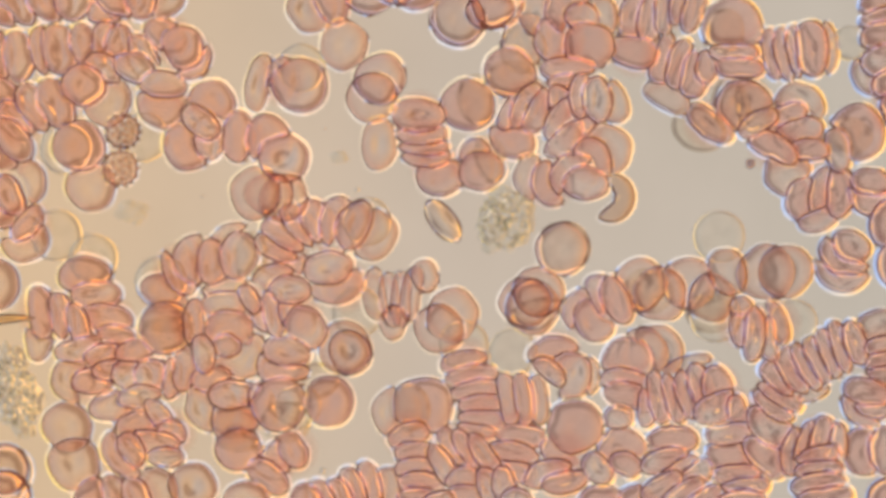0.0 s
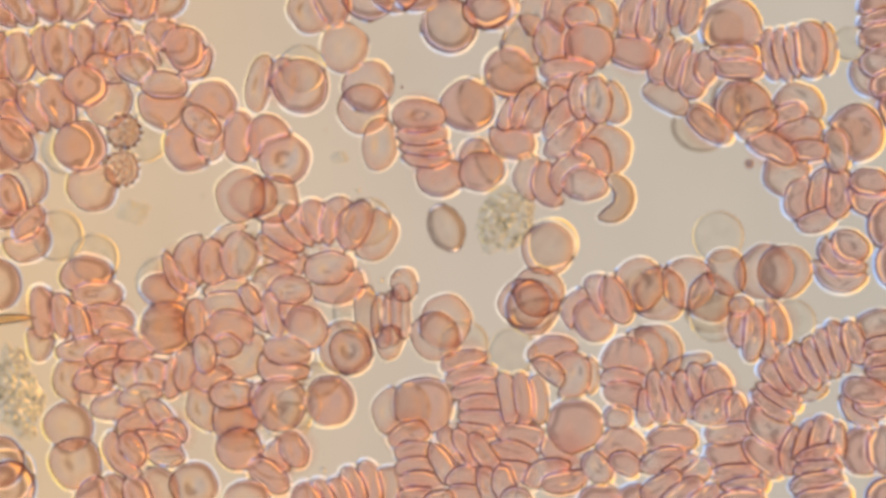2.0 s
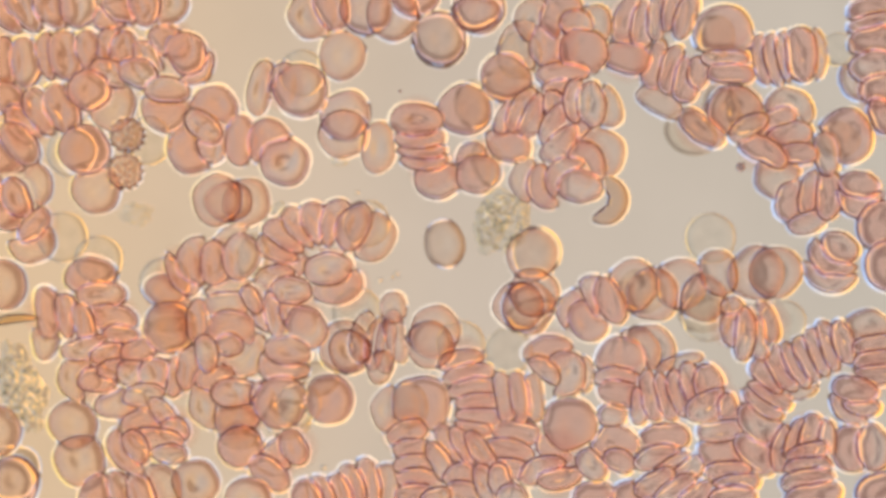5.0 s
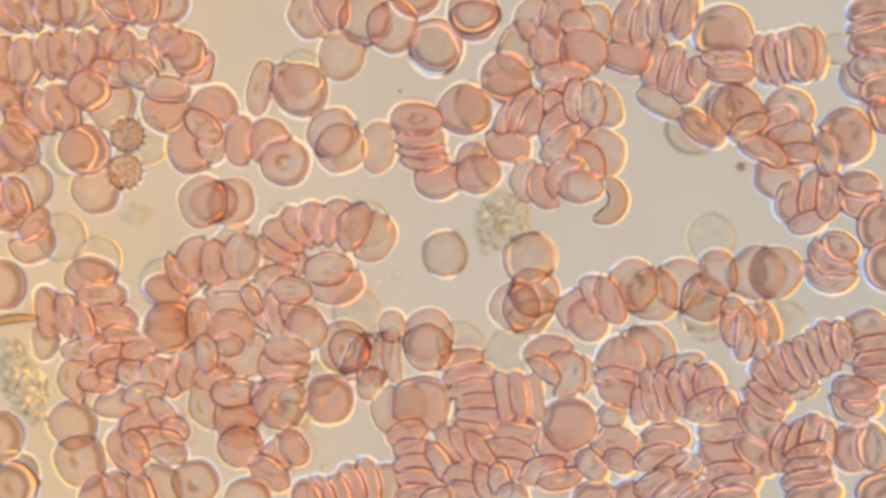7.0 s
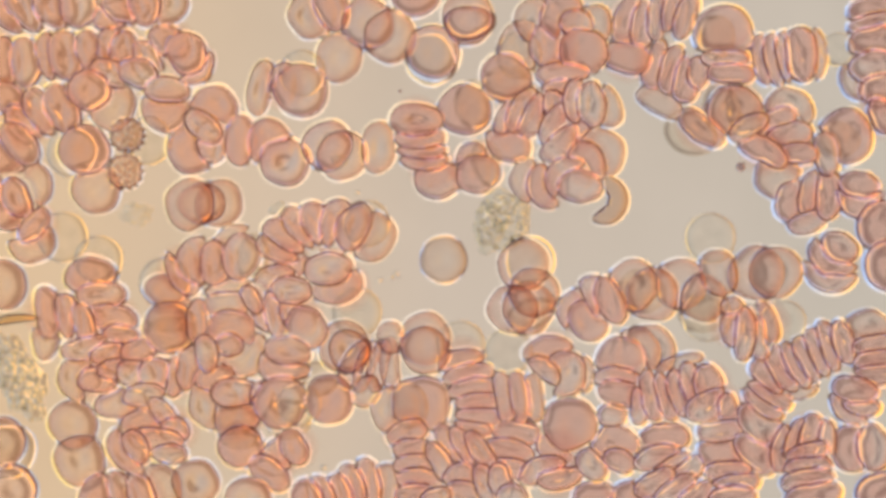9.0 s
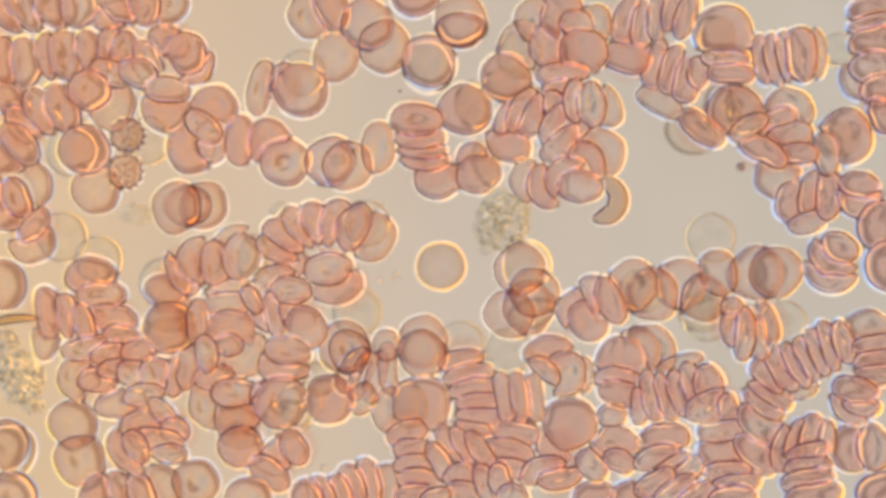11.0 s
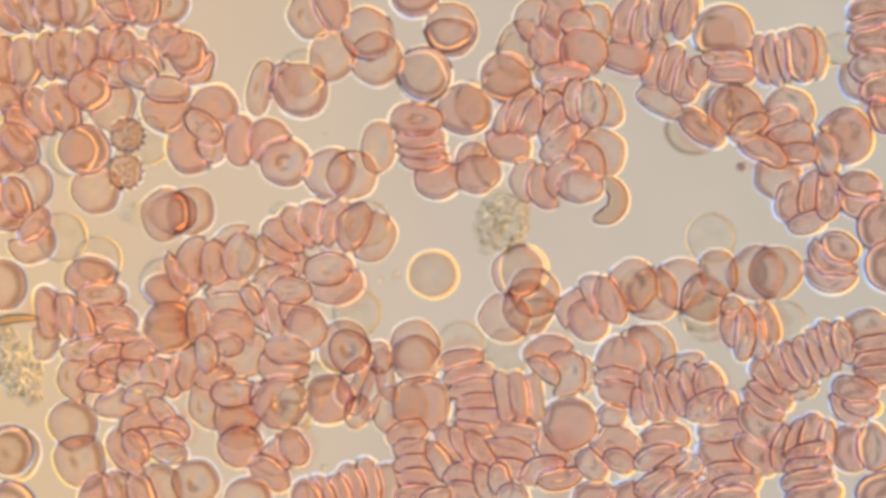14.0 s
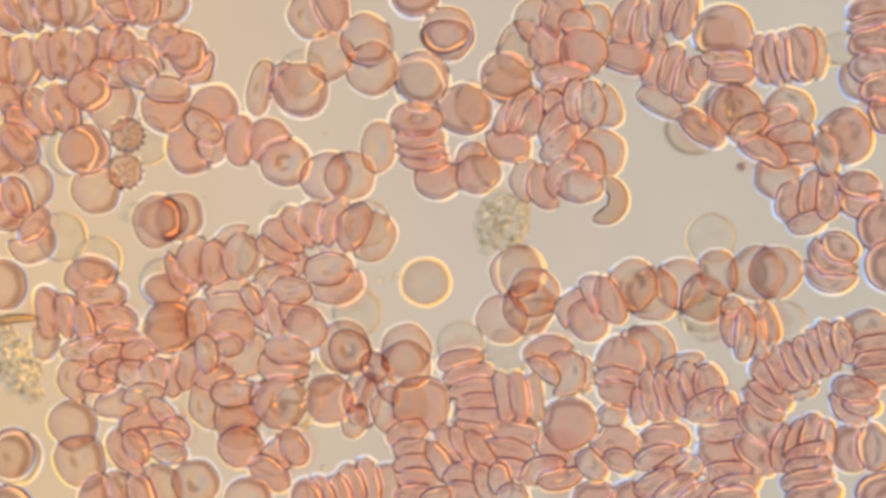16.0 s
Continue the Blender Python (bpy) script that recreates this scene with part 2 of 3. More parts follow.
def cell(u, v, wide=88, short=0, turn=0, kind="red", group="blood cells in clusters"):
    """A resting cell that shows as an oval of those widths, its long axis turned clockwise. Red and tan ones are pressed into shape later."""
    short = short or wide
    below = sum(1 for a, b in placed if math.hypot(a - u, b - v) < 62)
    lift = 0.35 * THICK * DIAM * min(below, 4)
    placed.append((u, v))
    kinds.append((u, v, kind))
    if kind != "ghost":
        pressed.append((u, v, wide, short, turn, lift, kind))
        return
    k = max(0.30, min(1.0, short / wide))
    seed, size, squeeze = int(u * 7 + v * 3) % 5, wide / 90, 1.0
    if k < 0.88:
        n = min(range(len(OVALS)), key=lambda i: abs(OVALS[i] - k))
        squeeze, me = k / OVALS[n], PALE_OVALS[n][seed]
    else:
        me = PALE_DISCS[seed]
    z = 0.5 * DIAM * size * THICK + lift
    near = 1 - z / HIGH
    ob = new("pale_blood_cell", me)
    ob.matrix_basis = pose((u - U0) * DIV * near, (V0 - v) * DIV * near, z, 0, 0, -turn) @ Matrix.Diagonal((size, size * squeeze, size, 1))
    how = "flat" if k >= 0.88 else "oval" if k >= 0.56 else "narrow"
    tagged(ob, LABELS["ghost " + how], "blood cell", group)


BELOW = [pillow_mesh("underlay_body", UNDERLAY, 40 + i, 0.03, 0.1, 36, None) for i in range(3)]
lowest = []


def cluster_underlay(cells):
    """Soft underlay cells added under some of the upper ones to even a cluster's tint."""
    for u, v, kind in cells:
        if kind != "red" or any(math.hypot(a - u, b - v) < 46 for a, b in lowest):
            continue
        close = [(a - u, b - v) for a, b in lowest if math.hypot(a - u, b - v) < 110]
        spots = [(0, 0)] + [(q * math.cos(n * 0.3927), q * math.sin(n * 0.3927)) for n in range(16) for q in (18, 34, 50)]
        if any(sum(math.hypot(a - x, b - y) < 56 for a, b in close) > 2 for x, y in spots):
            continue
        lowest.append((u, v))
        ob = new("blurred_blood_cell", BELOW[int(u + v) % 3])
        ob.matrix_basis = pose((u - U0) * DIV, (V0 - v) * DIV, 0.55 * THICK * DIAM, 0, 0, (u * 37) % 360) @ Matrix.Diagonal((1.12, 1.12, 1, 1))
        tagged(ob, "soft pinkish underlay cell added to even the tint of a cluster", "blood cell", "blood cells under the clusters")


def reach(u, v, c, grow=0.0):
    """How far out places lie in the outline of the cell c: 1 on its edge; grow widens the outline."""
    cu, cv, wide, short, turn = c[:5]
    n = int(cu * 7 + cv * 3)
    k = max(0.36, min(1.0, short / wide))
    a, b = wide / 2 + grow, wide * k / 2 + grow
    t = radians(turn)
    x, y = (u - cu) * math.cos(t) + (v - cv) * math.sin(t), (v - cv) * math.cos(t) - (u - cu) * math.sin(t)
    y = y - (0.09, -0.09, 0.05, -0.06, 0.0)[n % 5] * (1 - k) * wide * ((x / a) ** 2 - 0.4)
    e = 2.0 + 1.4 * max(0.0, 0.75 - k)
    ang = np.arctan2(y, x)
    wave = sum(w * np.sin(m * ang + p) for m, w, p in waviness(n, 0.055))
    return (np.abs(x / a) ** e + np.abs(y / b) ** e) ** (1 / e) / (1 + wave)


def pressed_outline(c, above, below, segs=48, keep=0.0):
    """The outline of the part of a cell that lies free of those above it: its middle, places round it, and how free each one's edge is."""
    du, dv = np.meshgrid(np.arange(-60, 61, 3.0), np.arange(-60, 61, 3.0))
    u, v = c[0] + du, c[1] + dv
    own = reach(u, v, c) < 1
    whole = keep > 0 or (c[3] > 0.56 * c[2] and c[6] == "tan")
    cuts = [o for o in above if not whole or (o[6] == "red" and not keep)]
    free = own.copy()
    for o in cuts:
        free &= reach(u, v, o, -3.0) > 1
    if free.sum() < 0.22 * own.sum():
        return None
    pu, pv = u[free], v[free]
    walls = ~free
    gap = np.min(np.hypot(pu[:, None] - u[walls][None], pv[:, None] - v[walls][None]), axis=1)
    gap = gap - 0.05 * np.hypot(pu - c[0], pv - c[1])
    mu, mv = pu[gap.argmax()], pv[gap.argmax()]
    ang = np.linspace(0, 2 * math.pi, segs, endpoint=False)
    steps = np.arange(1.0, 110.0, 1.0)
    ru, rv = mu + steps[None] * np.cos(ang)[:, None], mv + steps[None] * np.sin(ang)[:, None]
    past_own = reach(ru, rv, c) >= 1
    past, under = past_own.copy(), np.zeros(past_own.shape, bool)
    for o in above:
        hit = reach(ru, rv, o, -3.0) <= 1
        under |= hit
        if o in cuts:
            past |= hit
    first = past.argmax(axis=1)
    far = steps[first]
    edge = past_own[np.arange(segs), first] & ~under[np.arange(segs), first]
    edge = np.maximum(edge.astype(float), np.where(past_own[np.arange(segs), first], (keep or 0.4) if whole else 0.0, 0.0))
    for _ in range(2):
        far = 0.25 * np.roll(far, 1) + 0.5 * far + 0.25 * np.roll(far, -1)
        edge = 0.25 * np.roll(edge, 1) + 0.5 * edge + 0.25 * np.roll(edge, -1)
    su, sv = mu + (far + 5) * np.cos(ang), mv + (far + 5) * np.sin(ang)
    open_side = np.ones(segs)
    for o in below:
        open_side = np.minimum(open_side, reach(su, sv, o) > 1)
    open_side = 0.25 * np.roll(open_side, 1) + 0.5 * open_side + 0.25 * np.roll(open_side, -1)
    return mu, mv, far * np.cos(ang), far * np.sin(ang), edge, open_side


def pressed_mesh(mat, pu, pv, edge, open_side, dimple, prints, brow=4.4, rim=1.0):
    """A plump body over an outline: a rounded top, a steep shoulder and a thin clear lip where the edge is free, an upright cut where it is not."""
    x, y = pu * DIV, -pv * DIV
    n = len(x)
    tx, ty = np.roll(x, -1) - np.roll(x, 1), np.roll(y, -1) - np.roll(y, 1)
    size = np.hypot(tx, ty)
    nx, ny = -ty / size, tx / size
    room = np.minimum(1.0, np.hypot(x, y) / (16 * DIV))
    verts, faces, slots = [], [], []

    def ring(px, py, z):
        at = len(verts)
        verts.extend(zip(px, py, np.broadcast_to(z, px.shape)))
        return at

    def band(p, q, flip, slot=0):
        for j in range(n):
            k = (j + 1) % n
            f = (p + j, q + j, q + k, p + k)
            faces.append(f[::-1] if flip else f)
            slots.append(slot)

    def inset(d):
        d = d * DIV * edge * room
        return x - nx * d, y - ny * d

    far = np.hypot(x, y)
    rise = (0.053 if brow > 4 else 0.036) * (far.mean() + far.min())
    high = (3.4 + 1.4 * brow) * DIV
    # rim slopes vary round the cell so halo and dark outline look one-sided
    swell = np.sin(np.arctan2(y, x) + 40 * far.mean() / DIV)
    lip = rim * (1.6 + 2.9 * open_side) * (1 + 0.38 * swell)
    foot = 0.755 * lip * DIV
    lean = (1 - 0.85 * open_side) * np.clip(0.3 + 1.3 * swell, 0, 1)
    drop = 0.13 * (high - foot) * lean
    brow = (high - drop - foot) / ((1.4 - 0.30 * lean) * DIV)
    foot = foot * edge + (high - drop) * (1 - edge)
    bx, by = inset(brow)
    for up in (1, -1):
        flip = up > 0
        top = len(verts)
        verts.append((0.0, 0.0, up * (high + rise) * (1 - dimple)))
        rings = []
        for q in (0.14, 0.25, 0.35, 0.44, 0.53, 0.61, 0.69, 0.77, 0.84, 0.90, 0.95, 1.0):
            z = (high - drop * q ** 3 + rise * (1 - q ** 3)) * (1 - dimple * math.exp(-(q / 0.42) ** 2))
            # shallow grooves added to show outlines of cells beneath through this one
            dent = sum((1.2 * DIV * np.exp(-((reach(prints[0] + bx * q / DIV, prints[1] - by * q / DIV, o) - 1) * o[2] / 11) ** 2) for o in prints[2]), 0.0 * edge)
            rings.append(ring(bx * q, by * q, up * (z - dent * min(1.0, 3 * (1 - q)))))
        for j in range(n):
            f = (top, rings[0] + j, rings[0] + (j + 1) % n)
            faces.append(f[::-1] if flip else f)
            slots.append(0)
        for p, q in zip(rings, rings[1:]):
            band(p, q, flip)
        a = ring(bx, by, up * (high - drop))
        mx, my = inset(brow / 2)
        b = ring(mx, my, up * (high - drop + foot) / 2)
        c = ring(x, y, up * foot)
        band(a, b, flip)
        band(b, c, flip)
        d = ring(x, y, up * foot)
        ox, oy = inset(-lip)
        e = ring(ox, oy, 0.0 * edge)
        band(d, e, flip, 1)
    me = bpy.data.meshes.new("pressed_cell")
    me.from_pydata(verts, [], faces)
    me.materials.append(mat)
    me.materials.append(LIP)
    me.polygons.foreach_set("material_index", slots)
    me.polygons.foreach_set("use_smooth", [True] * len(faces))
    me.update()
    return me


BODIES = {"red": {"flat": RED, "oval": RED_SIDE, "narrow": RED_EDGE}, "tan": {"flat": TAN, "oval": TAN_SIDE, "narrow": TAN_EDGE}}


def press_cells():
    """Cells of the clusters, each flattened against those that lie over it."""
    order = sorted(pressed, key=lambda c: c[6] == "red")
    for i, c in enumerate(order):
        u, v, wide, short, turn, lift, kind = c
        above = [o for o in order[i + 1:] if math.hypot(o[0] - u, o[1] - v) < (wide + o[2]) / 2]
        below = [o for o in order[:i] if math.hypot(o[0] - u, o[1] - v) < (wide + o[2]) / 2]
        found = pressed_outline(c, above, below)
        if not found:
            continue
        mu, mv, pu, pv, edge, open_side = found
        k = short / wide
        how = "flat" if k >= 0.88 else "oval" if k >= 0.56 else "narrow"
        dimple = (0.12, 0.34, 0.40, 0.46, 0.2)[int(u * 7 + v * 3) % 5] * min(1.0, np.hypot(pu, pv).mean() / 44) ** 2
        me = pressed_mesh(BODIES[kind][how], pu, pv, edge, open_side, dimple, (mu, mv, below[-3:]), *((3.4, 0.75) if kind == "tan" else (4.4, 1.0)))
        ob = new("stacked_blood_cell" if how == "narrow" else NAMES[kind], me)
        z = THICK * DIAM / 2 + lift
        near = 1 - z / HIGH
        ob.location = ((mu - U0) * DIV * near, (V0 - mv) * DIV * near, z)
        tagged(ob, LABELS[kind + " " + how], "blood cell", "blood cells in clusters")


def bean_cell(u, v, radius, tube):
    """A folded cell: a curved, bean-like body round the hollow at (u, v)."""
    f = np.linspace(0, 1, 60)
    a = np.radians(-72 + 178 * f)
    au, av, w = radius * np.cos(a), radius * np.sin(a), tube * (0.55 + 0.45 * np.sin(math.pi * f) ** 0.6)
    mu, mv = 0.80 * radius, 0.15 * radius
    ang = np.linspace(0, 2 * math.pi, 56, endpoint=False)
    steps = np.arange(1.0, 70.0, 0.5)
    ru, rv = mu + steps[None] * np.cos(ang)[:, None], mv + steps[None] * np.sin(ang)[:, None]
    out = np.all(np.hypot(ru[..., None] - au, rv[..., None] - av) > w, axis=2)
    far = steps[out.argmax(axis=1)]
    far = 0.25 * np.roll(far, 1) + 0.5 * far + 0.25 * np.roll(far, -1)
    ob = new("red_blood_cell", pressed_mesh(TAN_FOLD, far * np.cos(ang), far * np.sin(ang), np.ones(56), np.full(56, 0.5), 0.0, (0, 0, []), 4.6))
    ob.location = ((u + mu - U0) * DIV, (V0 - v - mv) * DIV, THICK * DIAM / 2)
    return tagged(ob, "tan translucent folded blood cell shaped like a bean", "blood cell", "blood cells in clusters")


bean_cell(1063, 353, 31, 18)
MOVERS, drifters = [], []


def moving(rows, wide, short=0, kind="tan", layer=1, name="drifting blood cells"):
    """A cell that drifts: rows of (t, u, v), (t, u, v, turn) or (t, u, v, wide, short, turn)."""
    if len(rows[0]) < 6:
        drifters.append(([row if len(row) == 4 else (*row, 0) for row in rows], wide, short or wide, kind, layer, name))
        return
    full = []
    for t, u, v, w, short, a in rows:
        k = min(1.0, short / w)
        tilt = math.acos(min(1.0, math.sqrt(max(0.0, (k * k - THICK ** 2) / (1 - THICK ** 2)))))
        z = 0.5 * DIAM * math.hypot(math.sin(tilt), THICK * math.cos(tilt)) + layer * 0.5 * THICK * DIAM
        near = 1 - z / HIGH
        full.append((t, pose((u - U0) * DIV * near, (V0 - v) * DIV * near, z, 0, 0, -a) @ pose(0, 0, 0, math.degrees(tilt))))
    c = (0, 0, wide, wide, 0, 0, kind)
    mu, mv, pu, pv, edge, open_side = pressed_outline(c, [], [])
    ob = new("drifting_blood_cell", pressed_mesh(TAN_ROLL, pu + mu, pv + mv, edge, open_side, 0.2, (0, 0, []), 3.4, 0.22))
    MOVERS.append((ob, full))
    tagged(ob, LABELS[kind + " flat"], "blood cell", name)


def drift_cells():
    """The drifting cells, each a little flattened where another rides over it."""
    half_way = []
    for rows, wide, short, kind, layer, name in drifters:
        u, v, turn = (float(np.interp(8.0, [r[0] for r in rows], [r[n] for r in rows])) for n in (1, 2, 3))
        half_way.append((u, v, wide, short, turn, layer, kind))
    for i, c in enumerate(half_way):
        rows, wide, short, kind, layer, name = drifters[i]
        above = [o for n, o in enumerate(half_way) if (o[5], n) > (layer, i) and o[6] != "ghost" and math.hypot(o[0] - c[0], o[1] - c[1]) < (wide + o[2]) / 2]
        below = [o for o in half_way if o is not c and o not in above and o[6] != "ghost" and math.hypot(o[0] - c[0], o[1] - c[1]) < (wide + o[2]) / 2]
        mu, mv, pu, pv, edge, open_side = pressed_outline(c, above, below, 48, 0.35 if short > 0.56 * wide else 0.45)
        k = short / wide
        how = "flat" if k >= 0.88 else "oval" if k >= 0.56 else "narrow"
        me = pressed_mesh(GHOST if kind == "ghost" else RED_DRIFT if kind + how == "rednarrow" else BODIES[kind][how], pu, pv, edge, open_side, 0.12 * k, (mu, mv, []), *((3.4, 0.75) if kind == "tan" else (2.0, 0.5) if kind == "ghost" else (2.6, 0.7) if how == "narrow" else (4.4, 1.0)))
        ob = new("drifting_blood_cell", me)
        z = THICK * DIAM / 2 * (1 + layer)
        near = 1 - z / HIGH
        off = Vector(((mu - c[0]) * DIV, (c[1] - mv) * DIV, 0))
        full = []
        for t, u, v, turn in rows:
            full.append((t, pose((u - U0) * DIV * near, (V0 - v) * DIV * near, z, 0, 0, c[4] - turn) @ Matrix.Translation(off)))
        MOVERS.append((ob, full))
        tagged(ob, LABELS[kind + " " + how], "blood cell", name)


# upper left cluster
cell(12, 22, 95, 52, 42); cell(42, 16, 96, 52, 45); cell(98, 12, 88, 72, 30); cell(138, 8, 86, 70, 80)
cell(205, 28, 86, 48, -10); cell(222, 12, 86, 64, 10); cell(255, 5, 85, 60, 80); cell(290, 2, 86, kind="tan")
cell(8, 108, 86, 56, 85); cell(45, 110, 92, 58, 84); cell(92, 100, 88, 58, 80); cell(114, 98, 92, 62, 78)
cell(164, 96, 90, 52, 62); cell(198, 92, 88, 56, 85); cell(222, 98, 88, 56, 84); cell(195, 130, 82, 48, 20); cell(285, 90, 88, 65, 70)
cell(262, 110, 80, 50, 65); cell(300, 75, 82, 55, 30); cell(340, 110, 80); cell(330, 95, 85, 70, 60)
cell(245, 130, 75, 55, 20); cell(20, 180, 90, 52, 50); cell(46, 222, 98, 48, 44); cell(74, 200, 98, 52, 54); cell(108, 192, 96, 60, 58)
cell(157, 160, 84, 72, 10); cell(198, 186, 88, kind="tan"); cell(295, 190, 90); cell(295, 160, 85, 50, 10); cell(378, 195, 86)
cell(15, 270, 88); cell(35, 255, 95, 55, 50); cell(150, 265, 92); cell(128, 270, 92, kind="ghost")
cell(262, 250, 88, kind="ghost"); cell(340, 265, 92, 85); cell(378, 250, 80, 60, 110); cell(360, 225, 80, 50, 40)
cell(15, 355, 105); cell(28, 350, 80, 55, 60); cell(50, 330, 88, kind="tan"); cell(170, 335, 88, kind="tan")
cell(60, 400, 75, 45, 130); cell(55, 425, 85, kind="tan"); cell(112, 420, 92, kind="ghost"); cell(5, 505, 88, kind="tan")
# stacks on the left
cell(175, 460, 88, kind="ghost"); cell(160, 490, 96, 66, 0); cell(180, 522, 90, 50, 0); cell(200, 562, 88, 52, 8); cell(214, 592, 66, 38, 14)
cell(86, 556, 94, 50, 82); cell(80, 600, 74, 48, 88, kind="tan"); cell(120, 560, 86, 46, 78); cell(147, 572, 76, 42, 70)
cell(155, 616, 96, 44, -12); cell(192, 626, 72, 40, -14); cell(243, 622, 66, 44, -15); cell(172, 672, 74, 50, 0); cell(140, 672, 78, kind="tan"); cell(205, 652, 70, 40, -10); cell(240, 662, 76, 52, 10); cell(276, 662, 66, 60, 0)
cell(216, 714, 98, 52, -8); cell(255, 700, 80, 44, -8); cell(252, 746, 80, 44, -5); cell(288, 732, 74, 36, 55); cell(310, 760, 58, 40, 20); cell(280, 778, 92, 46, 8); cell(300, 803, 66, 38, 0); cell(310, 665, 80, 34, 95); cell(332, 652, 78, 46, 100)
cell(130, 750, 86, kind="tan"); cell(142, 815, 92, kind="tan"); cell(228, 800, 96, 62, 48); cell(240, 790, 70, 46, 60); cell(180, 880, 85); cell(215, 875, 85, 50, 70); cell(250, 880, 90, 54, 75); cell(280, 865, 85, kind="tan")
cell(346, 855, 84, kind="tan"); cell(440, 888, 86, kind="tan")
# middle left
cell(292, 500, 92, kind="ghost"); cell(300, 518, 88, 60, 20); cell(302, 580, 96); cell(302, 592, 84, 62, 0, kind="ghost"); cell(300, 562, 82, 50, 4, kind="ghost"); cell(347, 570, 90, 36, 90); cell(324, 476, 96, 62, 75); cell(352, 462, 86); cell(382, 466, 84, 62, 88)
cell(420, 442, 90, kind="tan"); cell(425, 454, 84, 70, 95); cell(448, 456, 82, 52, 98, kind="ghost")
cell(402, 512, 86, 58, 0, kind="tan"); cell(402, 540, 86, 52, 0); cell(408, 588, 90, 84); cell(406, 611, 54, 44, 0); cell(425, 622, 96, kind="tan"); cell(380, 668, 78, 50, 0); cell(365, 625, 70, 44, 80)
cell(378, 714, 92, kind="tan"); cell(420, 738, 88); cell(418, 742, 76, 50, 0, kind="ghost"); cell(425, 790, 84, 72, 0); cell(425, 772, 68, 44, 0, kind="ghost"); cell(412, 695, 84, 54, -5)
# arched stack
cell(505, 466, 82, 50, 8); cell(498, 440, 94, 50, 12); cell(510, 418, 95, 52, 28); cell(535, 404, 92, 52, 45); cell(565, 398, 92, 58, 60); cell(595, 397, 92, 62, 100); cell(625, 402, 90, 62, 115)
cell(648, 396, 86, kind="ghost"); cell(655, 418, 90, kind="tan"); cell(488, 496, 85, 56, -8); cell(575, 436, 70, 52, 0, kind="tan"); cell(612, 508, 70, 50, -30); cell(592, 500, 96, 80, 0); cell(580, 476, 88, 62, -5)
cell(462, 543, 96, 40, 74); cell(487, 550, 92, 42, 84); cell(528, 556, 90, 66, 65); cell(543, 578, 84, 66, 40); cell(515, 514, 76, 54, 10); cell(445, 530, 60, 34, 60)
cell(632, 553, 90, kind="ghost"); cell(610, 614, 92, kind="tan"); cell(618, 622, 84, 70, 60, kind="tan")
# lower left of the middle
cell(503, 645, 98, 74, 0); cell(508, 622, 86, 54, 10); cell(468, 715, 80, 50, 70); cell(496, 712, 96); cell(508, 742, 82, 68, 0, kind="ghost")
cell(583, 706, 90, 84, 60); cell(530, 716, 80, kind="ghost"); cell(560, 670, 78, 60, 0, kind="ghost"); cell(503, 800, 100, 62, -32); cell(478, 836, 84, 50, 40); cell(520, 792, 70, 50, 60)
# bottom middle
cell(700, 727, 88, kind="tan"); cell(745, 715, 104); cell(722, 718, 80, 66, 80, kind="ghost"); cell(720, 765, 76, 46, -20)
cell(818, 638, 90, 38, -6); cell(828, 663, 98, 38, -10); cell(838, 688, 95, 38, -8); cell(848, 712, 92, 36, -3); cell(850, 736, 92, 34, 0); cell(835, 757, 72, 28, 10)
cell(892, 702, 96, 38, 80); cell(918, 703, 96, 38, 82); cell(943, 705, 90, 40, 82, kind="tan")
cell(912, 768, 88, 50, 2); cell(900, 800, 98, 48, 12); cell(905, 828, 80, 38, 8); cell(798, 785, 84, 36, 50); cell(823, 790, 88, 36, 52); cell(850, 797, 86, 38, 54)
cell(735, 800, 80, 50, 12); cell(738, 828, 84, 52, 10); cell(742, 852, 86, 50, 8); cell(738, 877, 84, 46, 0); cell(778, 818, 82, 40, 65)
cell(825, 848, 86, 60, 8); cell(825, 874, 88, 48, 4); cell(860, 856, 78, 42, 70); cell(884, 850, 66, 44, 80); cell(905, 880, 60, 50); cell(770, 880, 62, 36, -20)
cell(988, 800, 88, 48, 28); cell(962, 832, 92, 50, -15); cell(990, 846, 88, 40, -10); cell(1008, 751, 96); cell(1088, 797, 90); cell(1046, 822, 66, 48, 45); cell(1095, 815, 62, 44, 20)
cell(1055, 894, 88); cell(1122, 892, 95, 80, 0)
cell(650, 860, 100, 50, 80); cell(625, 865, 95, 45, 75); cell(600, 880, 85, 50, 80); cell(570, 885, 85, 50, 80); cell(545, 890, 85, 60, 80); cell(680, 862, 85, 50, 95, kind="tan")
# right of the middle
cell(972, 625, 92, 62, -8); cell(998, 662, 84); cell(1024, 662, 76, 52, 90, kind="tan"); cell(965, 655, 70, 36, 40); cell(900, 622, 86, kind="ghost"); cell(815, 610, 88, kind="ghost")
cell(1100, 640, 90); cell(1122, 625, 92, kind="tan"); cell(1148, 622, 96, kind="tan"); cell(1095, 675, 90, 52, 12); cell(1102, 697, 92, 46, 15); cell(1082, 735, 52, 44); cell(1132, 716, 72, 36, 92)
cell(1155, 698, 96, 46, 82); cell(1180, 700, 92, 44, 75); cell(1205, 696, 96, 46, 68); cell(1227, 686, 96, 46, 72); cell(1252, 682, 80, 54, 80); cell(1205, 652, 92, 52, -15, kind="tan"); cell(1255, 716, 92, 54, -25); cell(1288, 725, 64, 36, 80)
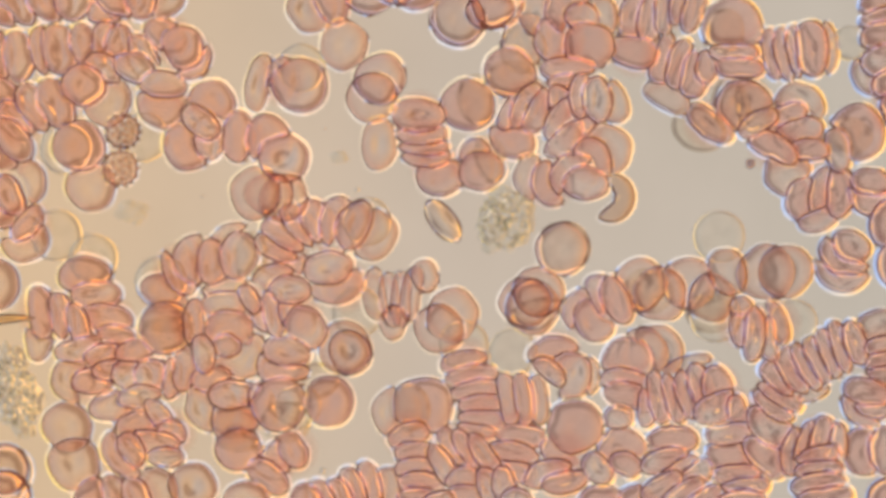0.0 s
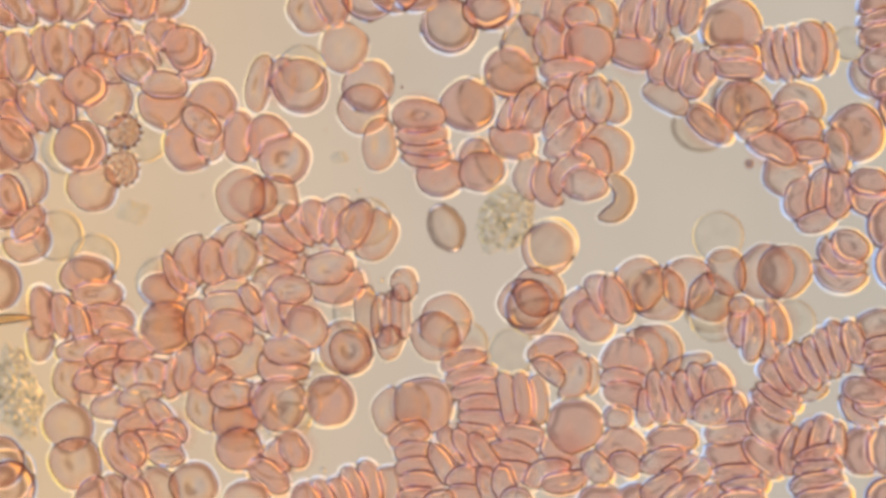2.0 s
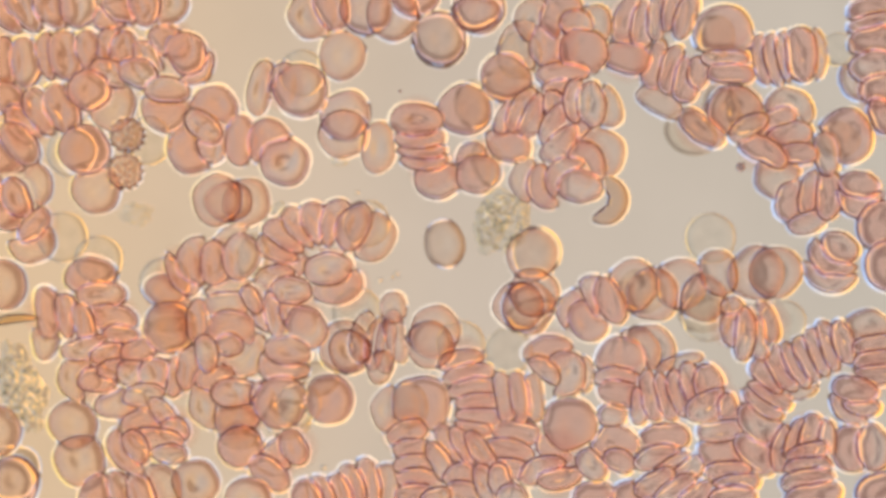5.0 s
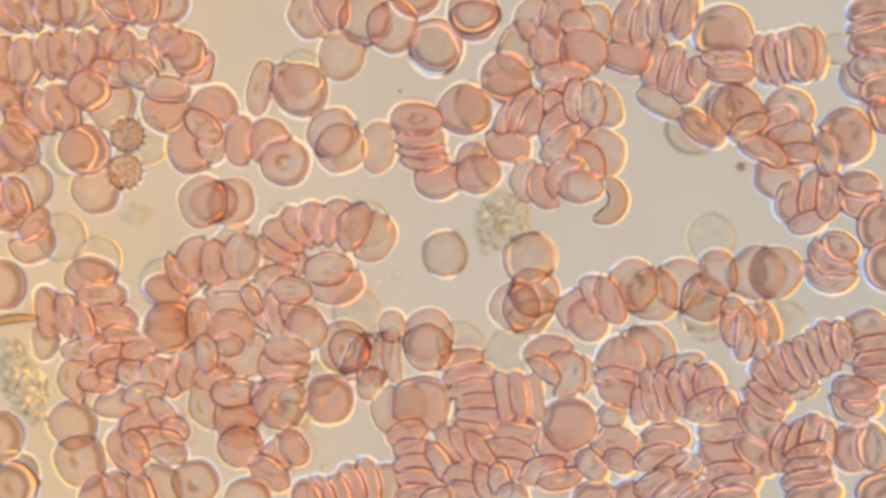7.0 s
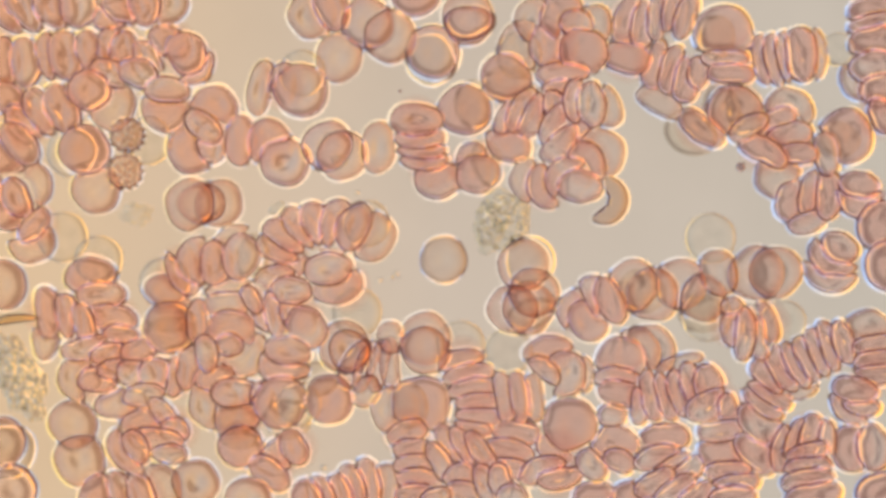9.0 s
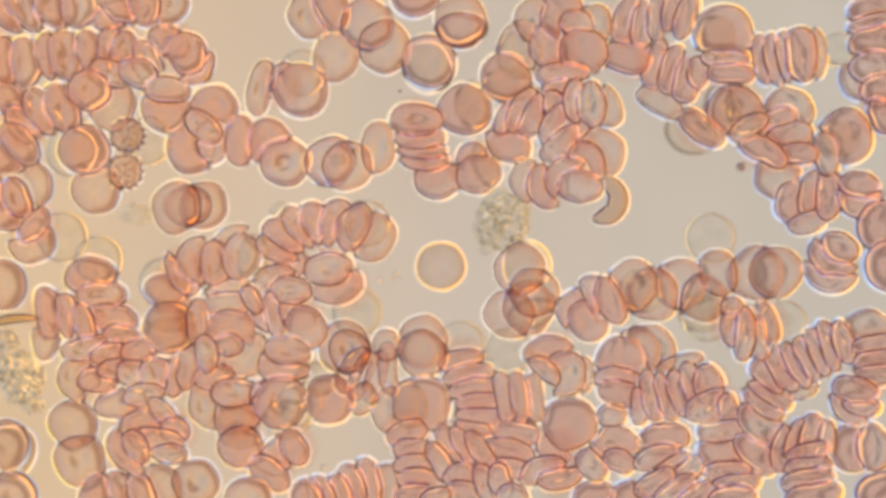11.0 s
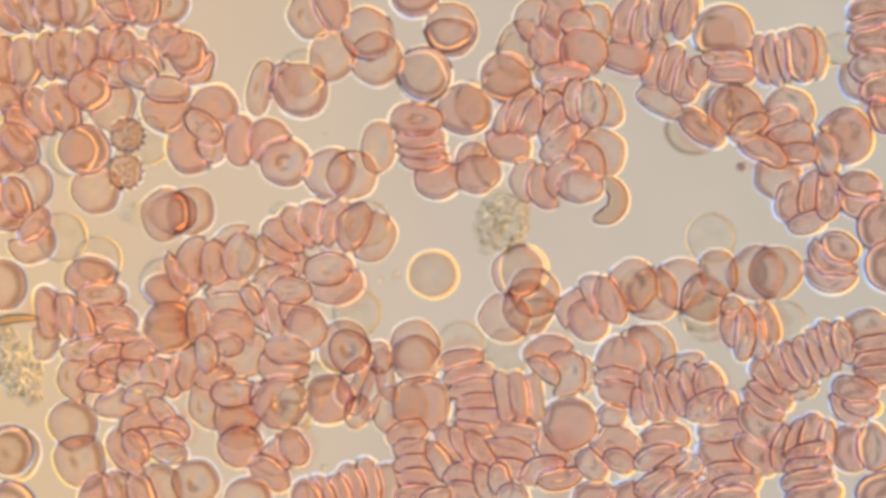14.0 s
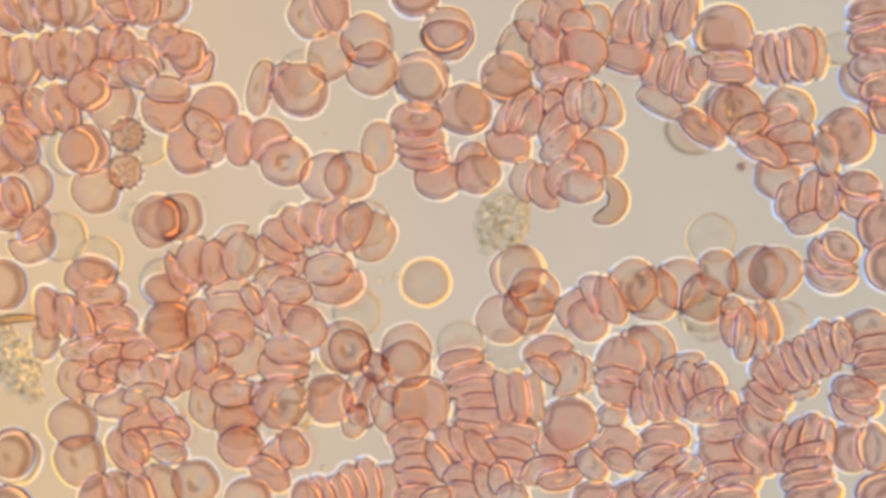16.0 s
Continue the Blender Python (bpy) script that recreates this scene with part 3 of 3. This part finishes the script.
cell(1176, 776, 94, 52, -8); cell(1165, 810, 92, 46, -12); cell(1180, 836, 100, 44, -36); cell(1212, 838, 84, 42, -40); cell(1158, 854, 84, 42, -30); cell(1195, 868, 92, 44, -36); cell(1232, 878, 80, 42, -30)
cell(1280, 800, 92, 66, 5); cell(1275, 762, 84, 42, -8); cell(1290, 834, 90, 38, 0); cell(1300, 856, 92, 38, -8); cell(1295, 880, 92, 40, -5)
cell(1338, 802, 98, 56, 40); cell(1346, 752, 98, 62, 40); cell(1352, 714, 90, 40, 38); cell(1360, 693, 92, 40, 35); cell(1366, 668, 92, 44, 36)
cell(1388, 655, 96, 50, 55); cell(1410, 645, 96, 44, 60); cell(1431, 635, 96, 42, 62); cell(1451, 625, 96, 42, 66); cell(1471, 615, 96, 42, 70); cell(1492, 606, 82, 42, 75); cell(1468, 592, 72, 60, kind="tan"); cell(1420, 692, 62, 26, -20, kind="tan")
cell(1535, 592, 90, kind="tan"); cell(1550, 612, 88, 46, -8); cell(1552, 640, 86, 46, -8); cell(1550, 662, 84, 40, -6); cell(1515, 707, 92); cell(1522, 714, 72, 46, 15); cell(1512, 690, 84, 50, 12)
cell(1510, 793, 86); cell(1545, 793, 85, 64, 80); cell(1385, 792, 92, 40, 108); cell(1408, 784, 92, 38, 106); cell(1432, 772, 84, 42, 104); cell(1460, 790, 92, 36, 98); cell(1428, 804, 84, 44, -15); cell(1430, 826, 92, 38, -5)
cell(1430, 850, 100, 42, -5); cell(1440, 876, 104, 46, -8); cell(1555, 868, 90, 62, -20)
cell(1205, 503, 90, kind="tan"); cell(1245, 528, 84, kind="tan"); cell(1242, 556, 82, 60, 0, kind="ghost"); cell(1250, 560, 92, kind="ghost"); cell(1338, 484, 98, kind="tan"); cell(1372, 482, 94, kind="tan"); cell(1272, 484, 84, 70, 80, kind="tan")
cell(1356, 570, 84, 36, 68); cell(1338, 590, 98, 38, 80); cell(1296, 572, 88, 40, 95); cell(1318, 592, 100, 40, 95); cell(1385, 572, 86, kind="ghost"); cell(1294, 542, 42, 34)
cell(1030, 555, 88); cell(1040, 566, 80, 70, 40); cell(1058, 528, 92, 50, 62); cell(1080, 532, 90, 50, 64); cell(1155, 522, 94, kind="tan"); cell(1120, 506, 92, kind="tan"); cell(1136, 516, 82, 70, 20, kind="ghost")
cell(935, 545, 92, kind="tan"); cell(940, 555, 80, 50, -15, kind="ghost"); cell(945, 518, 88, kind="tan"); cell(1257, 422, 92, kind="ghost")
# upper right
cell(1375, 310, 82, kind="tan"); cell(1415, 360, 88); cell(1440, 345, 88, 60, 100); cell(1430, 392, 75, 40, -20); cell(1465, 345, 92, 50, 90); cell(1525, 345, 90); cell(1520, 328, 75, 50, 10)
cell(1472, 464, 108); cell(1476, 452, 98, 76, 22); cell(1486, 438, 74, 54, 30); cell(1560, 400, 92); cell(1575, 470, 92)
cell(1495, 242, 100); cell(1487, 247, 68, 58, 20, kind="ghost"); cell(1492, 225, 88, kind="tan"); cell(1462, 272, 80, 46, 85); cell(1398, 192, 94, 66, 18, kind="tan"); cell(1372, 216, 86, 44, -28); cell(1395, 243, 92, 52, -20); cell(1412, 272, 75, 40, 0); cell(1352, 267, 96, 46, 28)
cell(1300, 196, 98, 92, 0); cell(1278, 196, 92, 60, 80, kind="ghost"); cell(1318, 194, 92, 62, 82, kind="ghost"); cell(1325, 225, 80, 40, -30); cell(1240, 226, 96, 46, 38); cell(1222, 236, 92, 72, 25, kind="ghost"); cell(1167, 182, 88, 44, 26, kind="tan")
cell(1163, 115, 92, 50, 112); cell(1190, 125, 95, 52, 106); cell(1215, 140, 90, 52, 100); cell(1234, 128, 62, 40, 95); cell(1280, 60, 104); cell(1268, 66, 74, 62, 95, kind="ghost"); cell(1283, 104, 88, 36, 0); cell(1292, 130, 88, 38, 4)
cell(1352, 106, 94, 44, 78); cell(1373, 106, 98, 44, 78); cell(1396, 104, 100, 46, 78); cell(1418, 96, 102, 60, 88); cell(1430, 96, 104, 68, 92, kind="tan")
cell(1112, 38, 96, 54, 108); cell(1140, 42, 95, 48, 102); cell(1110, 103, 88, 58, 12); cell(1168, 28, 95, 50, 98); cell(1192, 22, 92, 48, 98); cell(1212, 30, 85, 40, 110)
cell(1545, 18, 92, 48, -12); cell(1548, 44, 92, 46, -10); cell(1548, 76, 96, 62, -10); cell(1545, 118, 90, 62, -8); cell(1530, 135, 90, kind="tan"); cell(1558, 158, 78, 56, -15); cell(1560, 205, 70, 45, 70); cell(1482, 88, 62, 56, kind="ghost")
# upper middle
cell(822, 195, 92); cell(840, 185, 84, 66, 80, kind="ghost"); cell(768, 300, 84, 52, 5); cell(775, 318, 84, 70); cell(748, 280, 92, 44, 6); cell(745, 260, 92, 48, 4); cell(741, 240, 92, 52, 2); cell(737, 213, 92, 62, 0)
cell(838, 295, 88, 62, 90); cell(862, 288, 80, 50, 75, kind="ghost"); cell(845, 308, 80, 70); cell(898, 250, 86, 70, 48)
cell(895, 138, 92, 86); cell(898, 150, 85, 58, 5, kind="ghost"); cell(925, 84, 90, kind="tan"); cell(918, 98, 84, kind="ghost"); cell(980, 80, 90); cell(952, 38, 84, kind="tan"); cell(995, 28, 84); cell(1020, 42, 64, 54)
cell(1050, 46, 78, 66, 90, kind="tan"); cell(1032, 92, 88); cell(1000, 134, 104, 44, 4); cell(1000, 160, 86, 38, 6); cell(900, 205, 80, 40, 118)
cell(924, 195, 94, 46, 122); cell(947, 202, 94, 46, 119); cell(980, 190, 66, 44, 80); cell(985, 216, 92, 46, 130); cell(1010, 236, 96, 48, 138); cell(990, 255, 85, 44, 138)
cell(1020, 178, 84, 50, 95); cell(1046, 185, 84, 56, 88); cell(1070, 186, 86, 56, 62, kind="tan"); cell(1060, 273, 92, 90, kind="tan"); cell(1038, 288, 85, 66, 60); cell(938, 320, 76, kind="tan"); cell(965, 330, 84, 70, 70); cell(1005, 318, 86); cell(1025, 330, 84, 60, 0)
cell(460, 156, 98, 42, 102, kind="tan"); cell(500, 152, 86, 50, 95); cell(532, 160, 100, 94, 20); cell(535, 130, 85, kind="ghost"); cell(425, 250, 92, 58, 95); cell(478, 256, 90, 84, 60); cell(503, 287, 92, 84, 30)
cell(554, 25, 88, kind="tan"); cell(585, 15, 85, 60, 60); cell(735, -15, 90); cell(668, 262, 96, 58, 95, kind="tan")

cluster_underlay(kinds)
press_cells()

moving([(0, 804, 46),(1.5, 792, 54),(3.5, 782, 60),(7, 772, 80),(9, 766, 92),(12.5, 754, 121),(14.5, 750, 132),(16, 747, 138)], 94, kind="red")
moving([(0, 807, 42),(1.5, 794, 51),(3.5, 785, 62),(7, 768, 90),(9, 762, 106),(12.5, 752, 128),(14.5, 745, 140),(16, 742, 150)], 90, kind="ghost", layer=2)
moving([(0, 873, 14),(1.5, 868, 16),(3.5, 856, 8),(7, 838, 25),(9, 828, 32),(12.5, 806, 45),(14.5, 797, 55),(16, 793, 60)], 94)
moving([(0, 860, 32),(1.5, 856, 32),(3.5, 846, 22),(7, 838, 30),(9, 828, 40),(12.5, 803, 58),(14.5, 792, 62),(16, 788, 64)], 88, 60, kind="red", layer=2)
moving([(0, 649, -7),(1.5, 648, -0),(3.5, 648, 5),(7, 645, 35),(9, 650, 42),(12.5, 648, 48),(14.5, 650, 65),(16, 648, 72)], 92, kind="red")
moving([(0, 698, -27),(1.5, 696, -20),(3.5, 695, 5),(7, 695, 48),(9, 690, 65),(12.5, 672, 95),(14.5, 664, 108),(16, 658, 122)], 94, layer=2)
moving([(0, 670, 149),(1.5, 654, 157),(3.5, 630, 180),(7, 588, 236),(9, 578, 258),(12.5, 586, 302),(14.5, 580, 308),(16, 575, 314)], 88, kind="red")
moving([(0, 656, 181),(1.5, 646, 195),(3.5, 620, 216),(7, 602, 262),(9, 605, 275),(12.5, 620, 305),(14.5, 622, 310),(16, 618, 312)], 88, layer=2)
moving([(0, 455, 347),(1.5, 436, 350),(3.5, 405, 353),(7, 360, 357),(9, 336, 362),(12.5, 300, 373),(14.5, 290, 383),(16, 278, 392)], 90, layer=3)
moving([(0, 480, 347),(1.5, 459, 351),(3.5, 428, 355),(7, 380, 358),(9, 358, 360),(12.5, 318, 370),(14.5, 304, 380),(16, 292, 388)], 84, 72, layer=2)
moving([(0, 504, 355),(1.5, 494, 357),(3.5, 462, 358),(7, 410, 358),(9, 388, 360),(12.5, 345, 368),(14.5, 335, 376),(16, 318, 384)], 84, layer=1)
moving([(0, 780, 395,95,46,52),(1.5, 784, 404,92,58,62),(3.5, 787, 418,90,66,75),(7, 787, 450,90,78,80),(9, 785, 460,90,82,85),(12.5, 774, 480,90,90,88),(14.5, 763, 489,90,90,90),(16, 753, 500,90,90,90)], 90, layer=0)
moving([(0, 984, 445),(1.5, 966, 443),(3.5, 948, 447),(7, 935, 460),(9, 926, 470),(12.5, 917, 480),(14.5, 915, 482),(16, 912, 482)], 90, layer=2)
moving([(0, 989, 441),(1.5, 974, 433),(3.5, 958, 438),(7, 942, 456),(9, 938, 462),(12.5, 928, 475),(14.5, 926, 478),(16, 922, 480)], 88, layer=3, kind="ghost")
moving([(0, 922, 535),(1.5, 921, 536),(3.5, 921, 540),(7, 912, 543),(9, 908, 547),(12.5, 897, 560),(14.5, 892, 562),(16, 889, 564)], 88, layer=2)
moving([(0, 661, 523,85),(1.5, 648, 548,85),(3.5, 645, 570,90),(7, 632, 632,115),(9, 626, 645,118),(12.5, 620, 665,120),(16, 632, 688,112)], 92, 40)
moving([(0, 688, 531,86),(1.5, 675, 560,88),(3.5, 671, 585,98),(7, 654, 635,108),(9, 648, 648,112),(12.5, 638, 675,115),(16, 640, 705,112)], 98, 34, kind="red")
moving([(0, 707, 531,92),(1.5, 693, 555,92),(3.5, 688, 590,94),(7, 674, 635,100),(9, 670, 648,104),(12.5, 660, 685,102),(16, 655, 712,105)], 98, 34, kind="red")
moving([(0, 725, 521,98),(1.5, 708, 545,90),(3.5, 704, 570,76),(7, 693, 630,84),(9, 690, 645,85),(12.5, 684, 660,82),(16, 680, 672,68)], 98, 34, kind="red")
moving([(0, 748, 491,80),(1.5, 718, 502,85),(3.5, 700, 522,90),(7, 693, 578,90),(9, 690, 598,88),(12.5, 677, 622,80),(16, 662, 650,60)], 60, 46)
moving([(0, 693, 570,100),(1.5, 687, 597,105),(3.5, 684, 625,105),(7, 655, 678,115),(9, 648, 692,118),(12.5, 636, 716,110),(16, 628, 745,115)], 62, 46)
moving([(0, 796, 558),(1.5, 786, 566),(3.5, 778, 581),(7, 758, 594),(9, 752, 600),(12.5, 742, 610),(14.5, 730, 616),(16, 718, 621)], 92)
moving([(0, 772, 581),(1.5, 767, 591),(3.5, 764, 604),(7, 756, 615),(9, 752, 620),(12.5, 742, 630),(14.5, 733, 638),(16, 719, 645)], 86, layer=2)
moving([(0, 608, 91),(1.5, 608, 93),(3.5, 606, 98),(7, 604, 100),(9, 599, 103),(12.5, 591, 101),(16, 584, 100)], 84, layer=0)
moving([(0, 18, 824),(1.5, 14, 823),(3.5, -8, 760),(7, 0, 772),(9, 2, 782),(12.5, 12, 790),(14.5, 16, 798),(16, 18, 802)], 88)
moving([(0, 23, 834),(1.5, 22, 838),(3.5, 22, 830),(7, 24, 845),(9, 15, 800),(12.5, 22, 800),(14.5, 26, 808),(16, 28, 812)], 96, kind="ghost", layer=2)
moving([(0, 21, 873),(1.5, 26, 862),(3.5, 24, 850),(7, 22, 862),(9, 20, 868),(12.5, 20, 890),(14.5, 18, 900),(16, 15, 905)], 92, kind="red", layer=1)

drift_cells()

# ---- other bodies in the field ----
def blob(seed, rx, ry, rz, rough, detail=3):
    bm = bmesh.new()
    bmesh.ops.create_icosphere(bm, subdivisions=detail, radius=1.0)
    for v in bm.verts:
        k = 1 + rough * noise.noise(v.co * 1.7 + Vector((seed, 0, 0))) + 0.5 * rough * noise.noise(v.co * 4 + Vector((0, seed, 0)))
        v.co = Vector((v.co.x * rx * k, v.co.y * ry * k, v.co.z * rz * k))
    return bm


def granular_cell(u, v, rx, ry, turn, count, seed):
    """A nearly colourless white cell with a knobbly body full of fine grains."""
    rnd = random.Random(seed)
    top = new("white_blood_cell")
    top.matrix_basis = pose((u - U0) * DIV, (V0 - v) * DIV, 0, 0, 0, -turn)
    bm = blob(seed, rx * DIV, ry * DIV, 9 * DIV, 0.4, 6)
    for vert in bm.verts:
        at = vert.co / DIV
        d = noise.noise(at / 11.0 + Vector((seed, 0, 0))) + 0.7 * noise.noise(at / 6.0 + Vector((0, seed, 0)))
        fade = max(0.0, 1 - (at.x / rx) ** 2 - (at.y / ry) ** 2) ** 0.5
        vert.co.z += math.copysign(6.5 * DIV * d * fade, vert.co.z)
    body = part("cell_body", bm, PLASMA, top, "colourless knobbly cell body")
    body.location.z = 20 * DIV
    grain = [mesh_of("granule", blob(seed + i, r * DIV, r * 0.8 * DIV, r * 0.5 * DIV, 0.4, 2), GRANULE) for i, r in enumerate((2.2, 3.2, 4.6))]
    for i in range(count):
        r, a = rnd.random() ** 0.65 * 0.9, rnd.uniform(0, 6.28)
        g = new("granule", grain[min(2, int(rnd.random() ** 1.6 * 3))])
        g.parent = top
        g.matrix_basis = pose(r * rx * DIV * math.cos(a), r * ry * DIV * math.sin(a), (20 + rnd.uniform(-8, 14)) * DIV, 0, 0, rnd.uniform(0, 180))
    return tagged(top, "greenish-grey granular white blood cell lying on the slide", "white cell", "white blood cells")


def platelet(u, v, r, seed):
    """A faint, tiny clump of knobbly plasma."""
    bm = blob(seed, r * DIV, 0.8 * r * DIV, 4 * DIV, 0.5, 5)
    for vert in bm.verts:
        at = vert.co / DIV
        fade = max(0.0, 1 - (at.x ** 2 + at.y ** 2) / r ** 2) ** 0.5
        vert.co.z += math.copysign(1.6 * DIV * noise.noise(at / 6.0 + Vector((seed, 0, 0))) * fade, vert.co.z)
    ob = new("platelet", mesh_of("platelet", bm, PLASMA_FAINT))
    ob.location = ((u - U0) * DIV, (V0 - v) * DIV, 8 * DIV)
    return tagged(ob, "faint colourless clump of platelets on the slide", "platelets", "platelets")


def spiky_cell(u, v, r, seed):
    """A crenated cell: a flattened ball with short blunt knobs all round and over its top."""
    rnd = random.Random(seed)
    top = new("crenated_blood_cell")
    top.matrix_basis = pose((u - U0) * DIV, (V0 - v) * DIV, 0)
    a = np.linspace(0, 2 * math.pi, 90, endpoint=False)
    far = r * (1 + 0.055 * np.sin(15 * a) + 0.03 * np.sin(4 * a + seed))
    body = new("cell_body", pressed_mesh(SPIKY, far * np.cos(a), far * np.sin(a), np.ones(90), np.full(90, 0.4), 0.1, (0, 0, []), 4.0))
    body.parent = top
    body.location.z = 0.9 * r * DIV
    knob = mesh_of("knob", blob(seed + 3, 0.13 * r * DIV, 0.13 * r * DIV, 0.10 * r * DIV, 0.2, 2), SPIKY)
    for i in range(26):
        if i < 15:
            a, q = 2 * math.pi * (i + rnd.uniform(-0.2, 0.2)) / 15, 0.98
        else:
            a, q = i * 2.39996, 0.62 * ((i - 14.5) / 11) ** 0.5
        s = new("knob", knob)
        s.parent = top
        s.matrix_basis = pose(q * r * DIV * math.cos(a), q * r * DIV * math.sin(a), (1.22 if q < 0.9 else 1.0) * r * DIV)
    return tagged(top, "tan crenated blood cell covered with short knobs", "blood cell", "crenated cells")


def speck(u, v, r, mat, name, label, seed=1):
    ob = new(name, mesh_of(name, blob(seed, r * DIV, r * DIV, r * DIV * 0.8, 0.2), mat))
    ob.location = ((u - U0) * DIV, (V0 - v) * DIV, r * DIV * 0.8)
    return tagged(ob, label, "particle")


def splinter(u, v, length, turn):
    """A thin glassy sliver, thick in the middle and pointed at both ends."""
    bm = bmesh.new()
    rings = []
    for i in range(15):
        f = i / 14
        w = (math.sin(math.pi * f) ** 0.7 * 8 + 0.8) * DIV
        x = (f - 0.5) * length * DIV
        rings.append([bm.verts.new((x, w * math.cos(a) + 6 * DIV * math.sin(3.1 * f), w * 0.8 * math.sin(a))) for a in [2 * math.pi * j / 12 for j in range(12)]])
    for p, q in zip(rings, rings[1:]):
        for j in range(12):
            bm.faces.new((p[j], p[(j + 1) % 12], q[(j + 1) % 12], q[j]))
    bm.faces.new(rings[0])
    bm.faces.new(rings[-1][::-1])
    bmesh.ops.recalc_face_normals(bm, faces=bm.faces[:])
    ob = new("splinter", mesh_of("splinter", bm, SLIVER))
    ob.matrix_basis = pose((u - U0) * DIV, (V0 - v) * DIV, 8 * DIV, 0, 0, -turn)
    return tagged(ob, "thin yellowish glassy splinter on the slide", "splinter")


granular_cell(887, 392, 50, 54, 30, 130, 3)
WANDERER = granular_cell(30, 690, 38, 72, 0, 120, 8)
for u, v, r, seed in ((243, 378, 24, 5), (494, 371, 17, 6), (600, 284, 13, 7)):
    platelet(u, v, r, seed)
spiky_cell(226, 240, 30, 4)
spiky_cell(221, 304, 31, 5)
speck(1311, 296, 8.5, DARK, "dark_particle", "small round dark purple-brown particle on the slide")
speck(708, 162, 3, DARK, "dark_particle", "tiny dark particle on the slide", 2)
for u, v, r in ((632, 341, 4.5), (572, 828, 5.5), (672, 497, 5), (702, 486, 6), (694, 492, 4), (363, 352, 3), (760, 330, 3), (575, 236, 3)):
    speck(u, v, r, LIP, "droplet", "tiny clear droplet on the slide", int(u))
splinter(18, 571, 112, -8)



def motions():
    for ob, rows in MOVERS:
        walk(ob, rows)
    walk(WANDERER, [(t, pose((u - U0) * DIV, (V0 - v) * DIV, 0, 0, 0, -a)) for t, u, v, a in (
        (0, 41, 689,-12),(1.5, 41, 692,-12),(3.5, 36, 690,-14),(7, 38, 676,-22),(9, 34, 668,-24),(12.5, 26, 650,-28),(16, 24, 640,-30)
    )])


motions()
